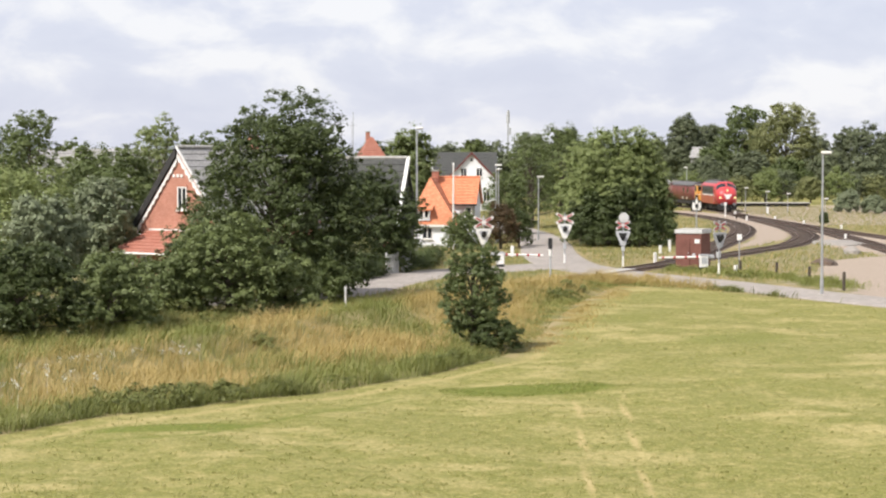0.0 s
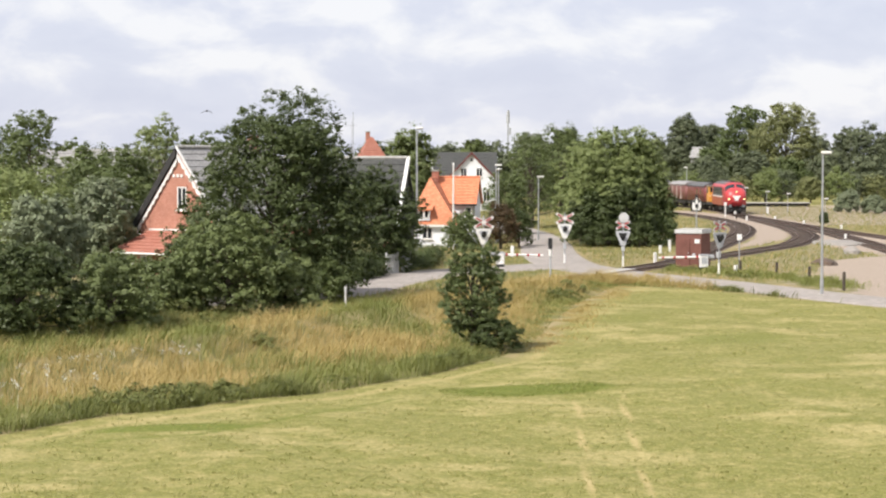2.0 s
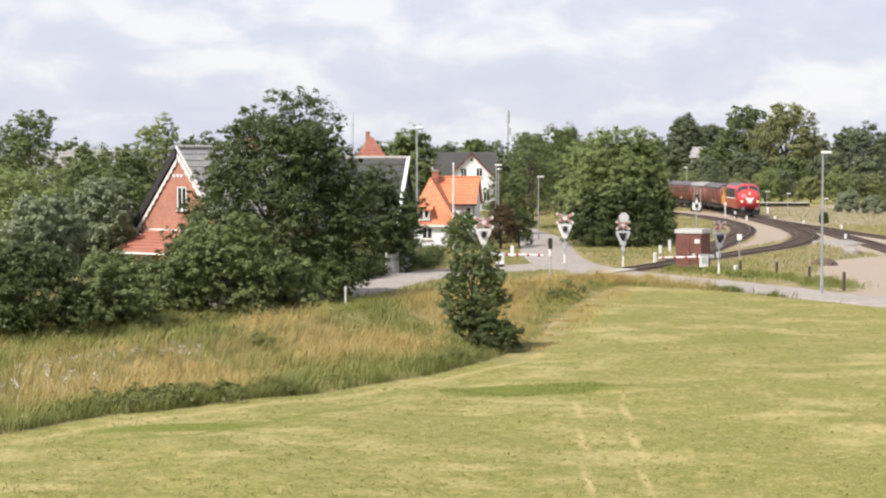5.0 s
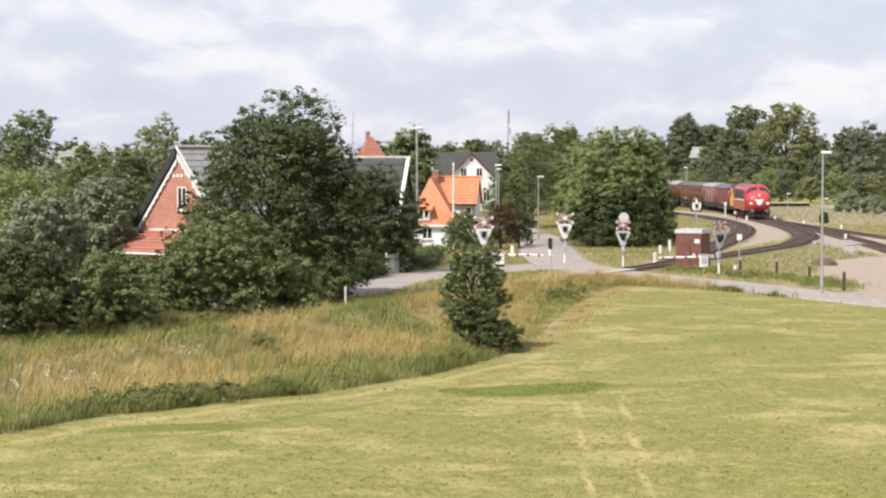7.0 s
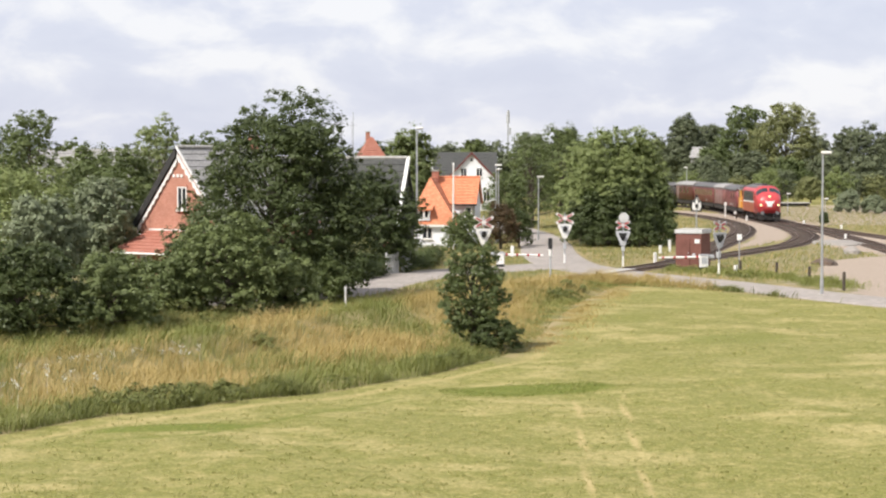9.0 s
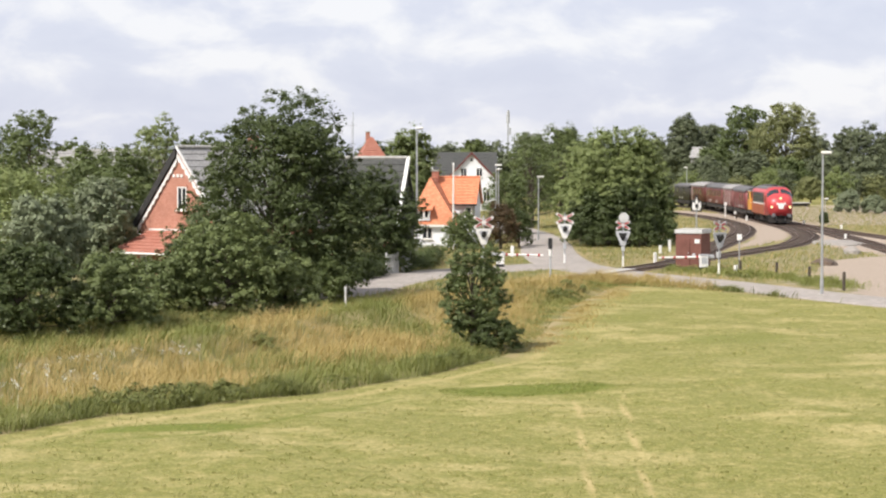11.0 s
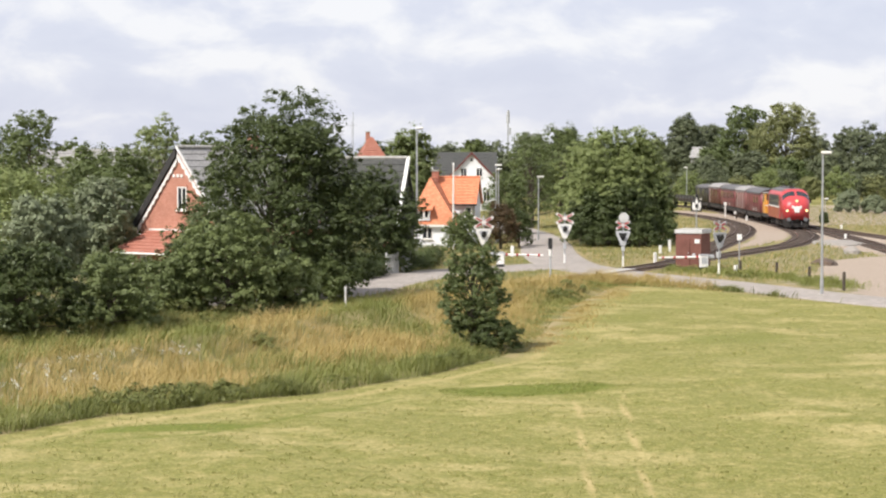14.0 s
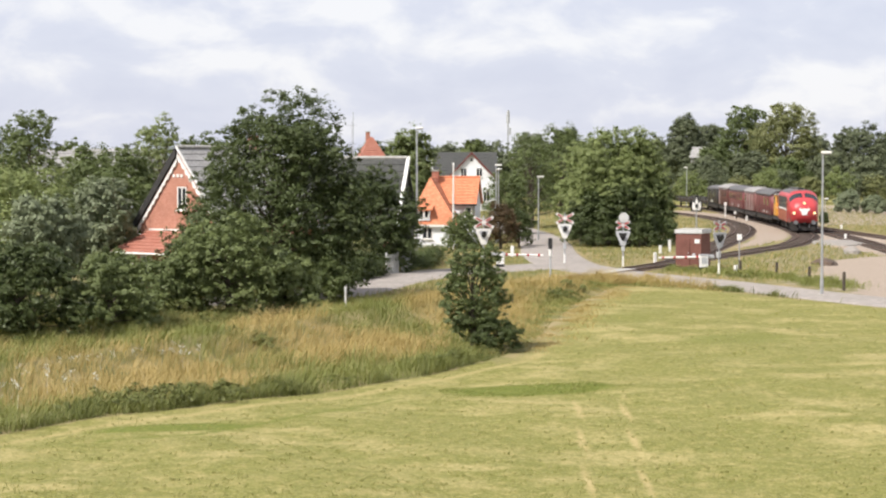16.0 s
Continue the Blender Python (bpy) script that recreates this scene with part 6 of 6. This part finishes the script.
def coach(label, L, material, roof_mat, windows_at, stripes=(), end_windows=True, h=3.75, glint_marks=()):
    t = thing("railway_coach", pose(0, 0, 0), label, "railway coach", "train carriages")
    a = L / 2
    loft([(-a, 1.42, h - 0.1, 0.5), (-a + 0.15, 1.45, h - 0.06, 0.5), (a - 0.15, 1.45, h - 0.06, 0.5), (a, 1.42, h - 0.1, 0.5)], 1.16, material, t, "body")
    vs, fs = [], []
    ys = (-a - 0.12, a + 0.12)
    for y in ys:
        for i in range(13):
            x = -1.52 + 3.04 * i / 12
            vs.append((x, y, h + 0.22 - 0.46 * (abs(x) / 1.52) ** 2.6))
        for i in range(13):
            x = 1.52 - 3.04 * i / 12
            vs.append((x, y, h + 0.15 - 0.46 * (abs(x) / 1.52) ** 2.6))
    for j in range(26):
        k = (j + 1) % 26
        fs.append((j, k, 26 + k, 26 + j))
    fs += [tuple(range(25, -1, -1)), tuple(range(26, 52))]
    part("roof", mesh_of("roof", vs, fs, roof_mat, False), roof_mat, t)
    for y in np.arange(-a + 2, a - 1, 2.6):
        part("roof_vent", tube((0, y, h + 0.18), (0, y, h + 0.36), 0.13, 0.09, 10), roof_mat, t)
    for y in windows_at:
        for sx in (-1, 1):
            wd = part("side_window", box(sx * 1.43, sx * 1.468, y - 0.45, y + 0.45, 2.2, 3.05, 0.01), GLASS, t)
    for y in stripes:
        for sx in (-1, 1):
            part("door_panel", box(sx * 1.44, sx * 1.475, y - 0.22, y + 0.22, 1.22, 3.15, 0.01), COACH_PALE, t, "pale door panel")
    # white panels paint in axle-box and step reflections, and the black van's marks
    for y in glint_marks:
        for sx in (-1, 1):
            part("data_plate", box(sx * 1.44, sx * 1.468, y - 0.22, y + 0.22, 1.3, 1.6, 0.01), WHITE, t, "white panel painted for step glints and side marks")
    for y in np.arange(-a + 0.9, a - 0.3, 1.4):
        for sx in (-1, 1):
            part("side_rib", box(sx * 1.44, sx * 1.472, y - 0.03, y + 0.03, 1.18, 3.24), material, t)
    for sx in (-1, 1):
        part("rain_strip", box(sx * 1.44, sx * 1.50, -a + 0.05, a - 0.05, 3.26, 3.32), roof_mat, t)
        part("step_board", box(sx * 1.22, sx * 1.46, -a + 0.6, a - 0.6, 0.62, 0.67), SLEEPER, t)
    for s in (-1, 1):
        for x in ((-0.72, 0.72) if end_windows else ()):
            part("end_window", box(x - 0.27, x + 0.27, s * (a - 0.02), s * (a + 0.025), 2.35, 3.0, 0.01), GLASS, t)
        part("gangway", box(-0.42, 0.42, s * a, s * (a + 0.1), 1.1, 3.05, 0.02), COACH_MAROON, t)
        for x in (-0.95, 0.95):
            part("marker_lamp", tube((x, s * a, 1.5), (x, s * (a + 0.12), 1.5), 0.12, seg=12), WHITE, t, "white marker lamp")
        part("headstock", box(-1.3, 1.3, s * (a - 0.15), s * (a + 0.06), 0.8, 1.05, 0.02), UNDER, t)
        buffers(t, s * a, s)
    part("underframe", box(-1.34, 1.34, -a + 0.1, a - 0.1, 0.62, 1.16), UNDER, t, "black underframe")
    part("battery_box", box(-1.15, 1.15, -1.2, 1.2, 0.4, 0.75, 0.04), UNDER, t)
    for s in (-1, 1):
        bogie(t, s * (a - 2.4), 1.3, (-0.9, 0.9))
    return t


def flat_wagon(label, L, load):
    t = thing("flat_wagon", pose(0, 0, 0), label, "railway wagon", "train carriages")
    a = L / 2
    part("deck", box(-1.4, 1.4, -a, a, 1.05, 1.28, 0.02), SLEEPER, t, "dark plank deck")
    for sx in (-1, 1):
        part("sole_bar", box(sx * 1.2, sx * 1.38, -a, a, 0.8, 1.05, 0.02), UNDER, t)
        for i in range(6):
            y = -a + 0.6 + i * (L - 1.2) / 5
            part("stanchion", box(sx * 1.4, sx * 1.48, y - 0.05, y + 0.05, 0.95, 1.28 + load, 0.01), UNDER, t)
        part("side_board", box(sx * 1.36, sx * 1.4, -a + 0.1, a - 0.1, 1.28, 1.28 + load * 0.8, 0.01), COACH_DARK, t)
    for s in (-1, 1):
        buffers(t, s * a, s)
        wheelset(t, s * (a - 2.2), 0.46)
    return t


TRAIN = []
CONSIST = (
    (locomotive, 16.2), (shunter, 6.8),
    (lambda: coach("dark red railway van with two windows and dark roof", 14.6, COACH_RED, LOCO_ROOF, (1.2, 4.0), (), True, 3.7, (0.6, 3.4)), 15.8),
    (lambda: coach("faded red railway van with pale doors and pale roof", 11.6, COACH_FADED, ROOF_PALE, (-4.4,), (-2.6, 0.2, 3.0)), 12.8),
    (lambda: coach("red railway coach with dark roof", 16.8, COACH_RED, LOCO_ROOF, (-6.9, -5.1, -3.3, -1.5, 0.3, 2.1, 3.9, 5.7, 7.2), (), True, 3.7, (-4.0, 3.0)), 18.0),
    (lambda: coach("maroon railway van with pale roof", 11.8, COACH_MAROON, ROOF_PALE, (-2.5, 0.0, 2.5), (-4.4,)), 13.0),
    (lambda: coach("black railway van with dark roof", 10.4, COACH_DARK, LOCO_ROOF, (-2.6, 1.8), (), True, 3.45, (-1.0, 0.4)), 11.6),
    (lambda: flat_wagon("dark flat wagon with low side boards", 12.0, 0.55), 13.2),
    (lambda: flat_wagon("dark flat wagon with low side boards", 12.0, 0.45), 13.2),
)
back = 0.0
for make, room in CONSIST:
    TRAIN.append((make(), back + room / 2, room))
    back += room


# ---- bird ----
def bird():
    t = thing("bird", pose(-20, 180, 8), "small dark bird flying up past the trees", "bird")
    loft([(-0.17, 0.012, 0.012, 0.01), (-0.1, 0.04, 0.05, 0.035), (0.0, 0.055, 0.075, 0.05), (0.08, 0.045, 0.065, 0.04), (0.13, 0.03, 0.055, 0.028), (0.19, 0.006, 0.02, 0.005)], -0.02, BIRD, t, "body", n=5)
    part("tail", slab((-0.03, -0.14, 0.0), (0.03, -0.14, 0.0), (0.06, -0.3, 0.0), (-0.06, -0.3, 0.0), 0.008), BIRD, t)
    wings = []
    for sx in (-1, 1):
        bm = bmesh.new()
        slab((0, 0.08, 0.01), (0, -0.06, 0.01), (sx * 0.2, -0.06, 0.012), (sx * 0.2, 0.09, 0.012), 0.01, bm)
        slab((sx * 0.2, 0.09, 0.012), (sx * 0.2, -0.06, 0.012), (sx * 0.42, -0.13, 0.0), (sx * 0.40, -0.08, 0.0), 0.008, bm)
        bmesh.ops.recalc_face_normals(bm, faces=bm.faces[:])
        wings.append((part("wing", bm, BIRD, t), sx))
    return t, wings


BIRD_OB, BIRD_WINGS = bird()


# ---- what moves ----
SPEED, START_Y = 5.2, 289.0
LEN = np.concatenate([[0], np.cumsum(np.hypot(*np.diff(MAIN, axis=0).T))])
S0 = float(np.interp(-START_Y, -MAIN[:, 1], LEN))


def on_track(s):
    return np.array([np.interp(s, LEN, MAIN[:, 0]), np.interp(s, LEN, MAIN[:, 1])])


def riding(s_mid, half):
    """Pose of a vehicle whose bogies stand half in front of and behind s_mid along the track."""
    f, r = on_track(s_mid + half), on_track(s_mid - half)
    c, d = (f + r) / 2, f - r
    return Matrix.Translation((c[0], c[1], 0.15)) @ pose(0, 0, 0, 0, 0, math.degrees(math.atan2(-d[0], d[1])))


def motions():
    # crowns sway in the wind
    for i, ob in enumerate(SWAY):
        k = 0.8 if i == 0 else 0.25
        walk(ob, [(t, pose(0, 0, 0, k * 0.5 * math.sin(t * 1.9 + i), k * (math.sin(t * 1.3 + 2.1 * i) + 0.6 * math.sin(t * 2.9 + i)), 0)) for t in np.arange(0, 16.01, 0.25)])
    for ob, lag, room in TRAIN:
        rows = [(t, riding(S0 + SPEED * t - lag, room * 0.3)) for t in np.arange(0, 16.01, 0.5)]
        walk(ob, rows)
    for ob, y, r in WHEELS:
        rows = [(t, Matrix.Translation((0, y, r)) @ Matrix.Rotation(-SPEED * t / r, 4, "X")) for t in np.arange(0, 16.01, 0.1)]
        walk(ob, rows)
    flight = ((0.0, -20.3, 176, 3.0), (1.0, -20.3, 172, 5.5), (1.8, -19.0, 150, 10.3), (1.95, -16.2, 138, 10.6), (2.2, -15.0, 129, 11.2), (2.4, -14.4, 122, 12.0), (2.5, -13.9, 118, 13.3), (2.6, -13.4, 114, 14.2), (2.7, -12.7, 110, 15.0),
              (2.8, -12.0, 106, 15.1), (2.9, -11.4, 102, 15.0), (3.0, -11.1, 98, 15.2), (3.3, -10.0, 88, 16.8), (5.0, -4.0, 40, 26.0), (10.0, 10.0, -60, 40.0), (16.0, 20.0, -170, 45.0))
    rows = []
    for i, (t, x, y, z) in enumerate(flight):
        a, b = flight[max(0, i - 1)], flight[min(len(flight) - 1, i + 1)]
        d = Vector((b[1] - a[1], b[2] - a[2], 0))
        rows.append((t, Matrix.Translation((x, y, z)) @ pose(0, 0, 0, 8, 0, math.degrees(math.atan2(-d.x, d.y)))))
    walk(BIRD_OB, rows)
    for ob, sx in BIRD_WINGS:
        walk(ob, [(t, pose(0, 0, 0.02, 0, -sx * (10 + 32 * math.cos(t * 33.0)), 0)) for t in np.arange(0, 16.01, 0.1)])


motions()
